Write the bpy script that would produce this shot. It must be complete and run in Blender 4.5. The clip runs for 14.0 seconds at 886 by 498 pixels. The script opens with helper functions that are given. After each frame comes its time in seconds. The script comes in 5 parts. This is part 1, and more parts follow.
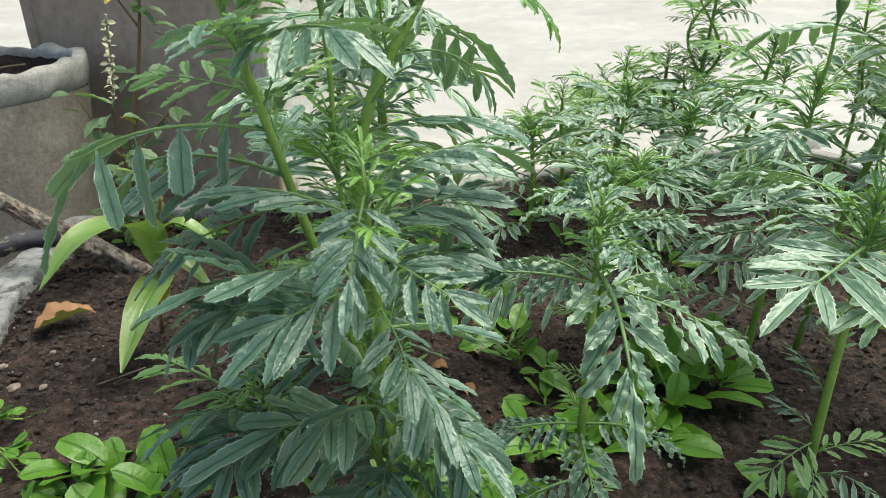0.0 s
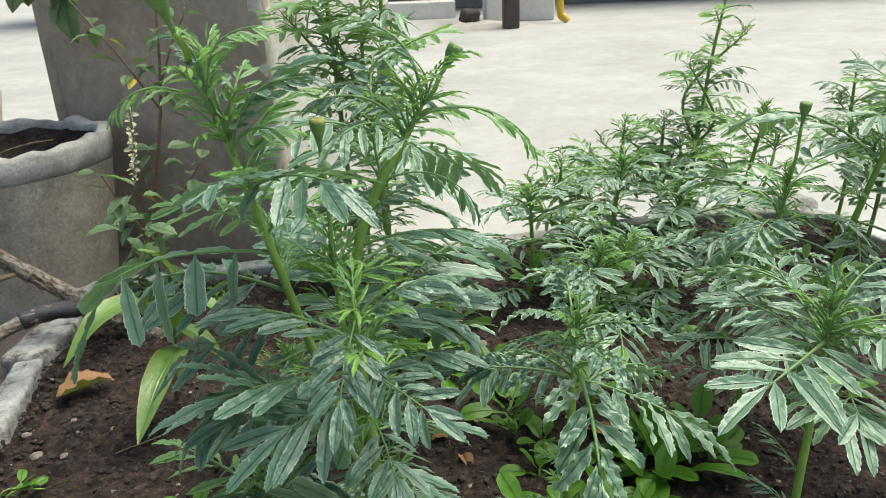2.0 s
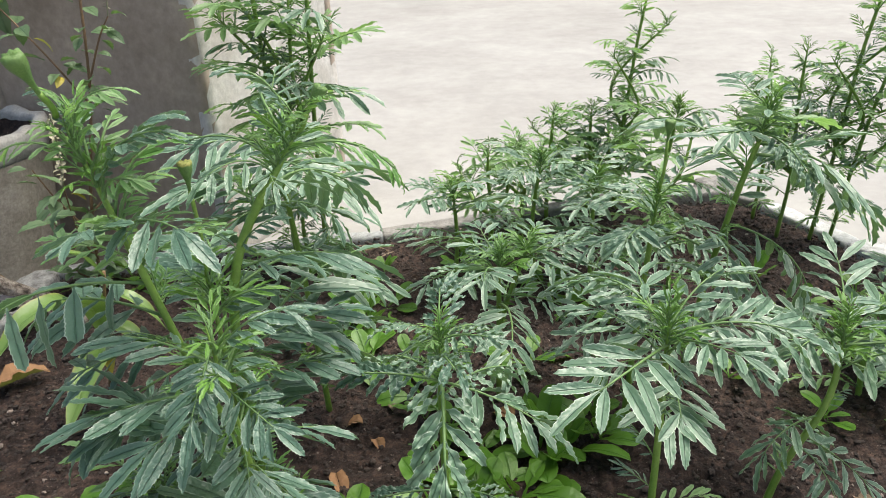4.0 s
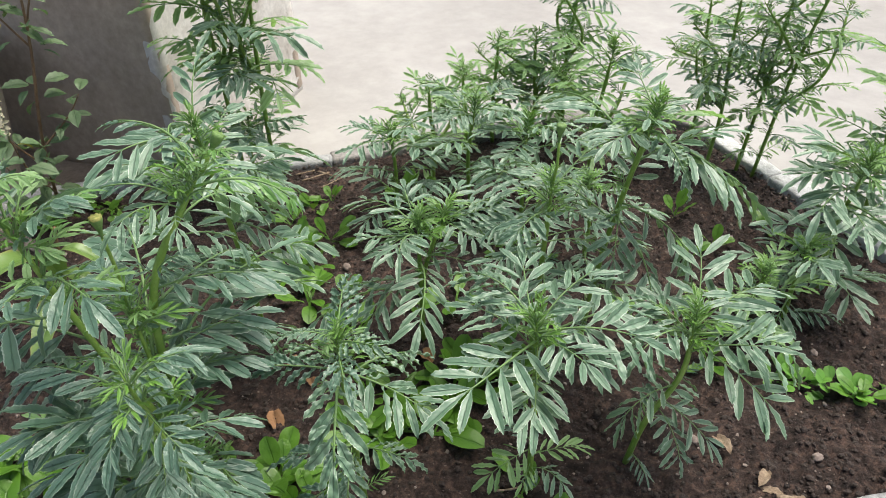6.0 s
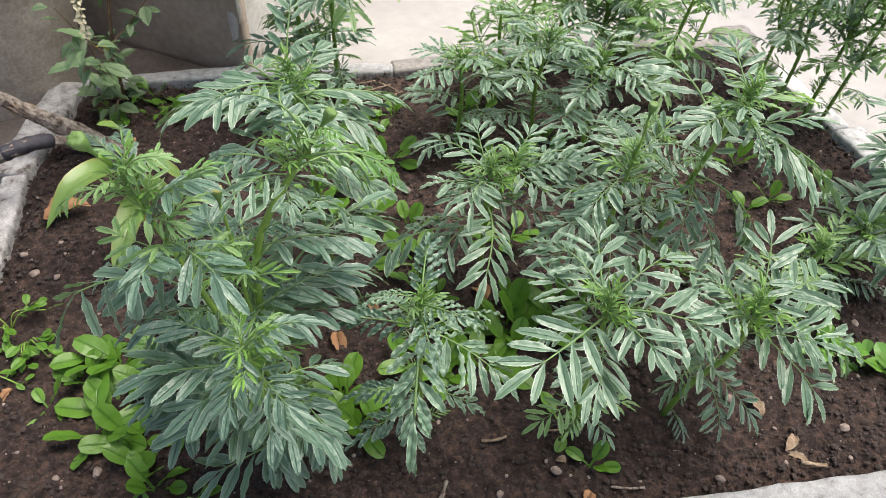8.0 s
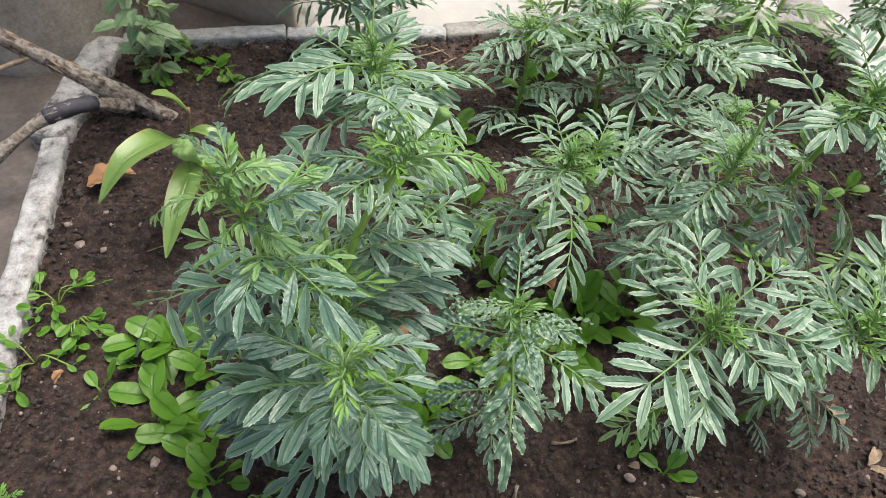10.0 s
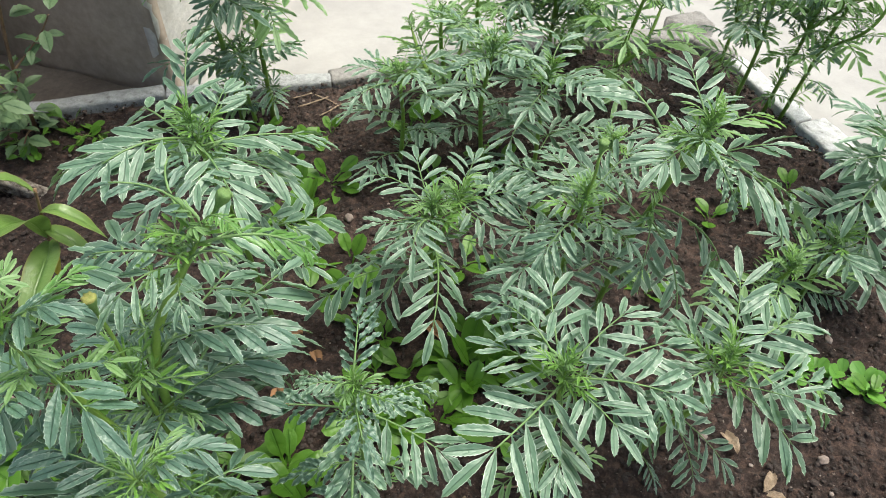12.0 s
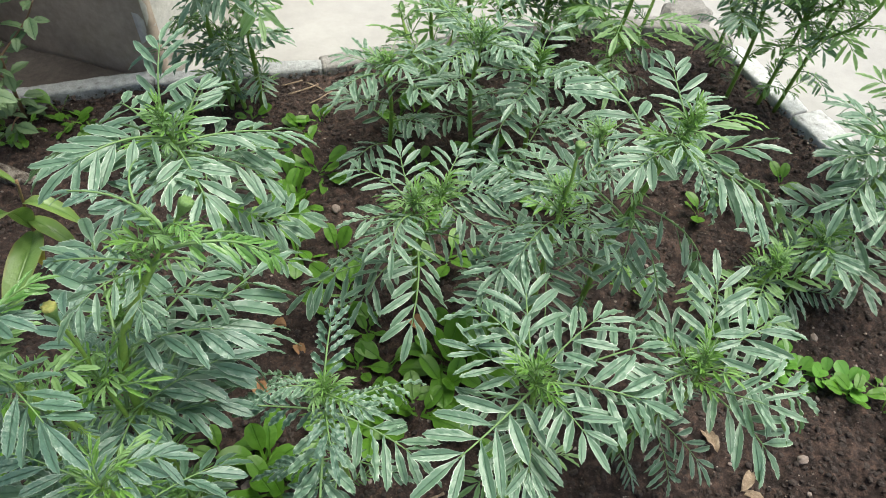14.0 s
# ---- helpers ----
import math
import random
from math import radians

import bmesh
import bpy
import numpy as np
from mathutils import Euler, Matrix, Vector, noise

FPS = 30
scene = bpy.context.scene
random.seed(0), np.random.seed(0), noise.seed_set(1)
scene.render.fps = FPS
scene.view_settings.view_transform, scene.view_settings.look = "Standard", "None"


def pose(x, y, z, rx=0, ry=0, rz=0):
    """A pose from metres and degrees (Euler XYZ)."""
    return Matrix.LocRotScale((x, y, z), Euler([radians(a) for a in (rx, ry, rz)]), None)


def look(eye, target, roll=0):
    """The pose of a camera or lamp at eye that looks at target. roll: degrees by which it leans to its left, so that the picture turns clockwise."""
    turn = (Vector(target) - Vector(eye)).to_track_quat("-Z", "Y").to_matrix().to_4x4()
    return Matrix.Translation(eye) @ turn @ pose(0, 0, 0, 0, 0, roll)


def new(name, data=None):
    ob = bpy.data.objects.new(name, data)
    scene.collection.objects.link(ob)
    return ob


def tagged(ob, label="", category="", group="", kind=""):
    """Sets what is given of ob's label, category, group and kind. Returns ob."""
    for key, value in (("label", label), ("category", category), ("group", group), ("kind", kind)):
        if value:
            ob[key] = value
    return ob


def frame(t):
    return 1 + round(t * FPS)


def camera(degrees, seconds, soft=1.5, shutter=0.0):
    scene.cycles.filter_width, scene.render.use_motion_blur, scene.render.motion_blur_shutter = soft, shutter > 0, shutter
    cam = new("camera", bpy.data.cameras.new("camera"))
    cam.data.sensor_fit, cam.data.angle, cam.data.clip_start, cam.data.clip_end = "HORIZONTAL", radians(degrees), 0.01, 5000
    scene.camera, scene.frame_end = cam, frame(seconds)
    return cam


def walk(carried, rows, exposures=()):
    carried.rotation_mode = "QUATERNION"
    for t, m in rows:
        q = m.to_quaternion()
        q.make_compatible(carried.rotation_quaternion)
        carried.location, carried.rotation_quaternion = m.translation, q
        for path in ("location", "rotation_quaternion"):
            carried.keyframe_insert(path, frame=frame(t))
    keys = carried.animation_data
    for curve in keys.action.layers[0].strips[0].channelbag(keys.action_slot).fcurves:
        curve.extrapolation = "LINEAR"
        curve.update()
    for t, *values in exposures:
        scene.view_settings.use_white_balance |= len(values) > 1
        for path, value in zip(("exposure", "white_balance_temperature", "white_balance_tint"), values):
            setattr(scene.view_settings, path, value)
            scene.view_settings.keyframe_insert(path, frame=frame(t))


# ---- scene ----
cam = camera(63.0, 14.0, soft=0.75)
cam.data.dof.use_dof, cam.data.dof.focus_distance, cam.data.dof.aperture_fstop = True, 0.74, 18.0
PATH = [
    (0, (0.127, 0.083, 0.56), (0.009, 1.894, -0.279), -1.8),
    (0.5, (0.141, 0.076, 0.588), (0.001, 1.883, -0.258), -2.3),
    (1, (0.141, 0.069, 0.601), (-0.001, 1.885, -0.224), -2.2),
    (1.5, (0.146, 0.061, 0.618), (-0.01, 1.898, -0.159), -2.6),
    (2, (0.152, 0.054, 0.629), (-0.005, 1.906, -0.111), -2.5),
    (2.5, (0.164, 0.051, 0.639), (0.016, 1.913, -0.073), -2.9),
    (3, (0.194, 0.055, 0.638), (0.029, 1.89, -0.141), -3.7),
    (3.5, (0.231, 0.045, 0.661), (0.102, 1.858, -0.174), -2.8),
    (3.7, (0.239, 0.029, 0.675), (0.143, 1.846, -0.154), -2.4),
    (5.8, (0.348, 0.011, 0.857), (0.258, 1.662, -0.269), -2.3),
    (6, (0.354, 0.025, 0.88), (0.297, 1.641, -0.297), -1.4),
    (6.5, (0.344, 0.041, 0.899), (0.29, 1.605, -0.346), -0.0),
    (7, (0.329, 0.05, 0.932), (0.253, 1.559, -0.378), 0.6),
    (7.5, (0.31, 0.056, 0.96), (0.226, 1.523, -0.397), 1.7),
    (8, (0.274, 0.066, 0.986), (0.181, 1.453, -0.453), 2.6),
    (8.5, (0.23, 0.082, 0.991), (0.12, 1.373, -0.533), 3.5),
    (8.7, (0.212, 0.084, 0.995), (0.085, 1.367, -0.534), 3.3),
    (10.8, (0.159, 0.188, 0.97), (0.101, 1.462, -0.571), 4.6),
    (11, (0.192, 0.197, 0.976), (0.119, 1.466, -0.568), 3.1),
    (11.5, (0.269, 0.213, 0.967), (0.247, 1.525, -0.543), 2.2),
    (12, (0.304, 0.213, 0.984), (0.298, 1.553, -0.5), 1.9),
    (12.5, (0.309, 0.204, 1.028), (0.286, 1.569, -0.434), 1.8),
    (13, (0.306, 0.234, 1.011), (0.342, 1.569, -0.478), 4.3),
    (13.5, (0.334, 0.248, 0.994), (0.348, 1.536, -0.536), 3.1),
    (14, (0.338, 0.238, 0.999), (0.319, 1.531, -0.526), 2.0),
]
walk(cam, [(t, look(eye, target, roll)) for t, eye, target, roll in PATH], exposures=((0.0, 1.07, 6800, 0), (2.0, 0.98, 6800, 0), (3.7, 0.98, 6800, 6), (5.8, 0.94, 6800, 8), (7.5, 1.0, 6800, 11), (8.7, 1.11, 6900, 13), (10.8, 1.08, 6800, 7), (14.0, 1.0, 6700, 3)))

# ---- light ----
world = bpy.data.worlds.new("sky")
scene.world = world
world.use_nodes = True
wn = world.node_tree.nodes
sky = wn.new("ShaderNodeTexSky")
sky.sky_type = "NISHITA"
sky.sun_disc = False
sky.sun_elevation, sky.sun_rotation = radians(70), radians(66)
sky.air_density, sky.dust_density = 1.0, 4.0
wn["Background"].inputs["Strength"].default_value = 0.096
world.node_tree.links.new(sky.outputs[0], wn["Background"].inputs["Color"])
sun_data = bpy.data.lights.new("sun", "SUN")
sun_data.energy, sun_data.angle, sun_data.color = 2.75, radians(42), (1.0, 0.97, 0.92)
sun = new("sun", sun_data)
sun.matrix_world = look((2.0, 0.9, 6.0), (0, 0, 0))


# ---- materials ----
def nodes_of(name):
    mat = bpy.data.materials.new(name)
    mat.use_nodes = True
    nt = mat.node_tree
    return mat, nt, nt.nodes["Principled BSDF"]


def node(nt, kind, **inputs):
    n = nt.nodes.new(kind)
    for key, value in inputs.items():
        n.inputs[key.replace("_", " ")].default_value = value
    return n


def noise_tex(nt, scale, detail=6.0, rough=0.6, coords="Object"):
    tc = nt.nodes.new("ShaderNodeTexCoord")
    n = node(nt, "ShaderNodeTexNoise", Scale=scale, Detail=detail, Roughness=rough)
    nt.links.new(tc.outputs[coords], n.inputs["Vector"])
    return n


def ramp(nt, source, stops):
    r = nt.nodes.new("ShaderNodeValToRGB")
    els = r.color_ramp.elements
    while len(els) < len(stops):
        els.new(0.5)
    for e, (p, c) in zip(els, stops):
        e.position, e.color = p, (*c, 1) if len(c) == 3 else c
    nt.links.new(source, r.inputs["Fac"])
    return r.outputs["Color"]


def mix(nt, fac, a, b, blend="MIX"):
    m = nt.nodes.new("ShaderNodeMix")
    m.data_type, m.blend_type = "RGBA", blend
    for sock, v in ((m.inputs[0], fac), (m.inputs[6], a), (m.inputs[7], b)):
        if isinstance(v, (int, float)):
            sock.default_value = v
        elif isinstance(v, tuple):
            sock.default_value = (*v, 1)
        else:
            nt.links.new(v, sock)
    return m.outputs[2]


def math_node(nt, op, a, b=0.0):
    m = nt.nodes.new("ShaderNodeMath")
    m.operation = op
    for sock, v in ((m.inputs[0], a), (m.inputs[1], b)):
        if isinstance(v, (int, float)):
            sock.default_value = v
        else:
            nt.links.new(v, sock)
    return m.outputs[0]


def bump(nt, bsdf, height, strength, distance=0.002):
    b = node(nt, "ShaderNodeBump", Strength=strength, Distance=distance)
    nt.links.new(height, b.inputs["Height"])
    nt.links.new(b.outputs[0], bsdf.inputs["Normal"])


def leaf_material(name, dark, light, pale, margin, vein=0.5, rough=0.42, through_light=0.3, wrinkle=0.5, edge_amount=0.0, gloss=0.6):
    """A leaf: u runs across the blade, v along it; a dark rib, paler flanks, blotches, painted sheen flecks and, where
    it has them, a pale margin, part bleached, part painted edge light.
    """
    mat, nt, bsdf = nodes_of(name)
    uv = nt.nodes.new("ShaderNodeUVMap")
    sep = nt.nodes.new("ShaderNodeSeparateXYZ")
    nt.links.new(uv.outputs[0], sep.inputs[0])
    across = math_node(nt, "ABSOLUTE", math_node(nt, "SUBTRACT", math_node(nt, "MULTIPLY", sep.outputs[0], 2.0), 1.0))
    along = sep.outputs[1]
    info = nt.nodes.new("ShaderNodeObjectInfo")
    blot = math_node(nt, "SUBTRACT", noise_tex(nt, 55.0, 4.0).outputs["Fac"], 0.5)
    lane = math_node(nt, "ADD", across, math_node(nt, "MULTIPLY", blot, 1.1))
    col = ramp(nt, lane, [(0.0, dark), (0.35, light)])
    tone = ramp(nt, noise_tex(nt, 14.0, 2.0).outputs["Fac"], [(0.3, (0, 0, 0)), (0.7, (1, 1, 1))])
    col = mix(nt, math_node(nt, "MULTIPLY", tone, 0.35), col, light)
    col = mix(nt, math_node(nt, "MULTIPLY", info.outputs["Random"], 0.35), col, dark)
    # Pale flecks put a broken whitish sheen into the leaf colour.
    sheen = ramp(nt, noise_tex(nt, 110.0, 5.0, 0.7).outputs["Fac"], [(0.48, (0, 0, 0)), (0.72, (1, 1, 1))])
    col = mix(nt, math_node(nt, "MULTIPLY", sheen, 0.09), col, pale)
    rib = ramp(nt, across, [(0.02, (1, 1, 1)), (0.10, (0, 0, 0))])
    col = mix(nt, math_node(nt, "MULTIPLY", rib, vein), col, dark)
    if edge_amount:
        # Pale rim: bleached edge plus a painted highlight for the rolled margin.
        rim = ramp(nt, math_node(nt, "ADD", across, math_node(nt, "MULTIPLY", blot, 0.35)), [(0.86, (0, 0, 0)), (0.97, (1, 1, 1))])
        col = mix(nt, math_node(nt, "MULTIPLY", rim, edge_amount), col, margin)
        burn = math_node(nt, "MULTIPLY", ramp(nt, math_node(nt, "ADD", along, math_node(nt, "MULTIPLY", blot, 1.6)), [(1.02, (0, 0, 0)), (1.12, (1, 1, 1))]), 0.45)
        col = mix(nt, burn, col, (0.50, 0.47, 0.37))
    nt.links.new(col, bsdf.inputs["Base Color"])
    bsdf.inputs["Roughness"].default_value = rough
    bsdf.inputs["Specular IOR Level"].default_value = gloss
    slant = math_node(nt, "SINE", math_node(nt, "MULTIPLY", math_node(nt, "SUBTRACT", math_node(nt, "MULTIPLY", along, 6.0), math_node(nt, "MULTIPLY", across, 1.6)), 6.283))
    slant = math_node(nt, "MULTIPLY", slant, math_node(nt, "ADD", blot, 0.45))
    height = math_node(nt, "ADD", math_node(nt, "MULTIPLY", slant, 0.07), math_node(nt, "MULTIPLY", noise_tex(nt, 150.0, 3.0).outputs["Fac"], 1.3))
    height = math_node(nt, "SUBTRACT", height, math_node(nt, "MULTIPLY", rib, 0.9))
    bump(nt, bsdf, height, wrinkle, 0.0016)
    tr = nt.nodes.new("ShaderNodeBsdfTranslucent")
    nt.links.new(mix(nt, 0.6, col, (0.25, 0.45, 0.06)), tr.inputs["Color"])
    ms = nt.nodes.new("ShaderNodeMixShader")
    ms.inputs[0].default_value = through_light
    nt.links.new(bsdf.outputs[0], ms.inputs[1])
    nt.links.new(tr.outputs[0], ms.inputs[2])
    nt.links.new(ms.outputs[0], nt.nodes["Material Output"].inputs["Surface"])
    return mat


def plain_material(name, stops, scale, rough=0.8, fine=0.0, relief=0.4, relief_scale=None, distance=0.003, coords="Object"):
    mat, nt, bsdf = nodes_of(name)
    col = ramp(nt, noise_tex(nt, scale, 8.0, 0.65, coords).outputs["Fac"], stops)
    grain = noise_tex(nt, scale * 9.0, 6.0, 0.7, coords)
    if fine:
        col = mix(nt, fine, col, ramp(nt, grain.outputs["Fac"], [(0.35, (0.25, 0.25, 0.25)), (0.65, (1, 1, 1))]), "MULTIPLY")
    nt.links.new(col, bsdf.inputs["Base Color"])
    bsdf.inputs["Roughness"].default_value = rough
    rel = noise_tex(nt, relief_scale or scale * 6.0, 8.0, 0.7, coords)
    bump(nt, bsdf, rel.outputs["Fac"], relief, distance)
    return mat


MARIGOLD = leaf_material("marigold_leaf", (0.070, 0.146, 0.092), (0.130, 0.228, 0.144), (0.30, 0.40, 0.31), (0.57, 0.66, 0.54), 0.75, 0.42, 0.18, 0.85, 0.74, 0.85)
# Greener upper leaves, also lightened in colour for backlit haze and yard light.
FRESH_LIT = leaf_material("marigold_upper_leaf_lit", (0.130, 0.270, 0.090), (0.265, 0.440, 0.185), (0.40, 0.52, 0.33), (0.50, 0.60, 0.42), 0.5, 0.42, 0.50, 0.6, 0.4, 0.75)
YOUNG = leaf_material("marigold_young_leaf", (0.076, 0.190, 0.026), (0.132, 0.282, 0.048), (0.27, 0.39, 0.17), (0.38, 0.48, 0.23), 0.3, 0.40, 0.18, 0.6, 0.2)
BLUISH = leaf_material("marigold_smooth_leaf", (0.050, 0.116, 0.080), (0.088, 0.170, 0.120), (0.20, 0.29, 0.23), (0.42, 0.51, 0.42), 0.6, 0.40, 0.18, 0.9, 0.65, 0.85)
GREEN = leaf_material("marigold_strap_leaf", (0.050, 0.160, 0.026), (0.125, 0.280, 0.065), (0.28, 0.40, 0.22), (0.33, 0.45, 0.22), 0.3, 0.34, 0.3, 0.8, 0.3, 0.85)
SEEDLING = leaf_material("seedling_leaf", (0.046, 0.132, 0.010), (0.088, 0.208, 0.020), (0.18, 0.29, 0.08), (0.26, 0.32, 0.12), 0.2, 0.40, 0.22, 0.7, 0.12, 0.45)
SUCCULENT = leaf_material("purslane_leaf", (0.08, 0.22, 0.03), (0.13, 0.30, 0.05), (0.3, 0.42, 0.2), (0.5, 0.5, 0.3), 0.2, 0.4, 0.2, 0.3)
MANGO = leaf_material("mango_leaf", (0.082, 0.160, 0.030), (0.145, 0.242, 0.062), (0.27, 0.34, 0.16), (0.30, 0.21, 0.07), 0.2, 0.36, 0.20, 0.5, 0.4)
BASIL = leaf_material("basil_leaf", (0.062, 0.122, 0.052), (0.135, 0.212, 0.100), (0.27, 0.35, 0.21), (0.3, 0.2, 0.1), 0.35, 0.5, 0.22, 0.6)
YELLOWED = leaf_material("yellowed_leaf", (0.45, 0.34, 0.04), (0.55, 0.45, 0.07), (0.6, 0.5, 0.2), (0.3, 0.15, 0.05), 0.4, 0.5, 0.3, 0.5)
DRY_LEAF = leaf_material("dry_leaf", (0.16, 0.075, 0.035), (0.34, 0.18, 0.085), (0.50, 0.36, 0.22), (0.14, 0.06, 0.03), 0.4, 0.8, 0.15, 1.0, 0.4)
STEM = plain_material("marigold_stem", [(0.3, (0.140, 0.262, 0.036)), (0.7, (0.235, 0.370, 0.070))], 30.0, 0.45, 0.25, 0.4)
RACHIS = plain_material("marigold_rachis", [(0.3, (0.105, 0.205, 0.058)), (0.7, (0.180, 0.300, 0.105))], 60.0, 0.5, 0.3, 0.3)
STEM_BROWN = plain_material("brown_stem", [(0.3, (0.16, 0.09, 0.05)), (0.7, (0.32, 0.20, 0.11))], 40.0, 0.8, 0.4, 0.5)
BUD = plain_material("bud_green", [(0.3, (0.085, 0.180, 0.040)), (0.7, (0.165, 0.275, 0.075))], 60.0, 0.5, 0.3, 0.4)
BUD_TIP = plain_material("bud_tip", [(0.35, (0.22, 0.26, 0.06)), (0.65, (0.36, 0.33, 0.10))], 160.0, 0.6, 0.3, 0.5)
FLOWER = plain_material("dry_calyx", [(0.3, (0.20, 0.22, 0.11)), (0.7, (0.46, 0.41, 0.31))], 90.0, 0.8, 0.3, 0.4)
def soil_material():
    mat, nt, bsdf = nodes_of("moist_soil")
    col = ramp(nt, noise_tex(nt, 5.0, 4.0, 0.6).outputs["Fac"], [(0.35, (0.0305, 0.0192, 0.0158)), (0.65, (0.068, 0.0445, 0.0368))])
    grain = ramp(nt, noise_tex(nt, 70.0, 8.0, 0.75).outputs["Fac"], [(0.36, (0.20, 0.18, 0.17)), (0.5, (0.8, 0.8, 0.8)), (0.64, (2.1, 2.0, 1.9))])
    col = mix(nt, 1.0, col, grain, "MULTIPLY")
    speck = ramp(nt, noise_tex(nt, 170.0, 2.0, 0.5).outputs["Fac"], [(0.68, (0, 0, 0)), (0.72, (1, 1, 1))])
    col = mix(nt, math_node(nt, "MULTIPLY", speck, 0.6), col, (0.24, 0.19, 0.165))
    nt.links.new(col, bsdf.inputs["Base Color"])
    bsdf.inputs["Roughness"].default_value = 0.8
    bsdf.inputs["Specular IOR Level"].default_value = 0.3
    h = math_node(nt, "ADD", noise_tex(nt, 55.0, 8.0, 0.75).outputs["Fac"], math_node(nt, "MULTIPLY", noise_tex(nt, 190.0, 6.0, 0.75).outputs["Fac"], 0.5))
    bump(nt, bsdf, h, 1.0, 0.010)
    return mat


SOIL = soil_material()
CLOD = plain_material("soil_clod", [(0.3, (0.018, 0.012, 0.010)), (0.7, (0.068, 0.047, 0.039))], 60.0, 0.85, 0.6, 0.9, 300.0)
PEBBLE = plain_material("pebble", [(0.3, (0.14, 0.10, 0.085)), (0.7, (0.36, 0.30, 0.26))], 30.0, 0.8, 0.4, 0.5)
KERB = plain_material("whitewashed_kerb", [(0.30, (0.13, 0.125, 0.12)), (0.40, (0.29, 0.295, 0.295)), (0.62, (0.42, 0.433, 0.438))], 60.0, 0.9, 0.45, 1.0, 90.0, 0.005)
# Brightened copy of the kerb whitewash; its colour stands for overexposed light.
KERB_GLARE = plain_material("glare_kerb", [(0.28, (0.20, 0.19, 0.18)), (0.38, (0.46, 0.46, 0.46)), (0.60, (0.66, 0.665, 0.67))], 60.0, 0.9, 0.4, 1.0, 90.0, 0.005)
KERB_OLD = plain_material("worn_whitewash", [(0.36, (0.10, 0.085, 0.075)), (0.43, (0.30, 0.295, 0.285)), (0.60, (0.53, 0.53, 0.525))], 34.0, 0.9, 0.4, 1.0, 90.0, 0.008)
KERB_GREY = plain_material("bare_cement", [(0.3, (0.16, 0.15, 0.14)), (0.7, (0.36, 0.345, 0.33))], 18.0, 0.9, 0.4, 0.9, 55.0, 0.006)
YARD = plain_material("pale_concrete", [(0.3, (0.290, 0.278, 0.266)), (0.55, (0.348, 0.338, 0.326)), (0.75, (0.402, 0.392, 0.381))], 1.3, 0.85, 0.2, 0.3, 40.0, 0.003)
MUD = plain_material("wet_brown_earth", [(0.3, (0.072, 0.058, 0.050)), (0.5, (0.112, 0.092, 0.080)), (0.7, (0.170, 0.145, 0.128))], 9.0, 0.6, 0.5, 0.6, 60.0, 0.004)
POT = plain_material("cement_pot", [(0.3, (0.30, 0.258, 0.214)), (0.5, (0.43, 0.376, 0.318)), (0.7, (0.54, 0.482, 0.418))], 16.0, 0.9, 0.45, 0.8, 60.0, 0.004)
POT_RIM = plain_material("worn_pot_rim", [(0.3, (0.30, 0.28, 0.26)), (0.5, (0.50, 0.48, 0.45)), (0.7, (0.62, 0.60, 0.57))], 22.0, 0.9, 0.4, 0.8, 60.0, 0.005)
DARK_WALL = plain_material("dark_cement", [(0.3, (0.335, 0.270, 0.216)), (0.5, (0.405, 0.330, 0.268)), (0.7, (0.475, 0.390, 0.318))], 5.0, 0.85, 0.35, 0.4, 60.0, 0.002)
PLASTER = plain_material("stained_plaster", [(0.30, (0.26, 0.22, 0.18)), (0.40, (0.56, 0.52, 0.47)), (0.60, (0.74, 0.71, 0.67))], 9.0, 0.85, 0.3, 0.6, 40.0, 0.004)
BARK = plain_material("weathered_bark", [(0.34, (0.045, 0.034, 0.028)), (0.44, (0.21, 0.165, 0.135)), (0.58, (0.50, 0.44, 0.38))], 75.0, 0.95, 0.7, 1.0, 160.0, 0.008)
HOSE = plain_material("black_hose", [(0.3, (0.018, 0.018, 0.026)), (0.7, (0.055, 0.052, 0.066))], 60.0, 0.6, 0.4, 0.5)
STRAW = plain_material("dry_straw", [(0.3, (0.15, 0.10, 0.065)), (0.5, (0.30, 0.22, 0.15)), (0.7, (0.48, 0.38, 0.27))], 70.0, 0.9, 0.5, 0.9)
BEIGE = plain_material("cream_plastic", [(0.3, (0.34, 0.30, 0.22)), (0.7, (0.44, 0.40, 0.31))], 6.0, 0.5, 0.1, 0.2)
YELLOW = plain_material("yellow_paint", [(0.3, (0.52, 0.34, 0.02)), (0.7, (0.62, 0.42, 0.04))], 12.0, 0.5, 0.2, 0.2)
DARK_WOOD = plain_material("dark_wood_post", [(0.3, (0.045, 0.032, 0.028)), (0.7, (0.09, 0.07, 0.06))], 12.0, 0.7, 0.4, 0.4)
FACADE = plain_material("dull_whitewash", [(0.3, (0.56, 0.54, 0.51)), (0.7, (0.74, 0.72, 0.69))], 2.0, 0.85, 0.2, 0.4)
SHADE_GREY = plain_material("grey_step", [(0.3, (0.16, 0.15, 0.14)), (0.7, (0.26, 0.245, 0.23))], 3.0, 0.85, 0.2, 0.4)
RUBBLE = plain_material("rubble", [(0.3, (0.30, 0.27, 0.24)), (0.7, (0.46, 0.42, 0.38))], 8.0, 0.9, 0.4, 0.6)


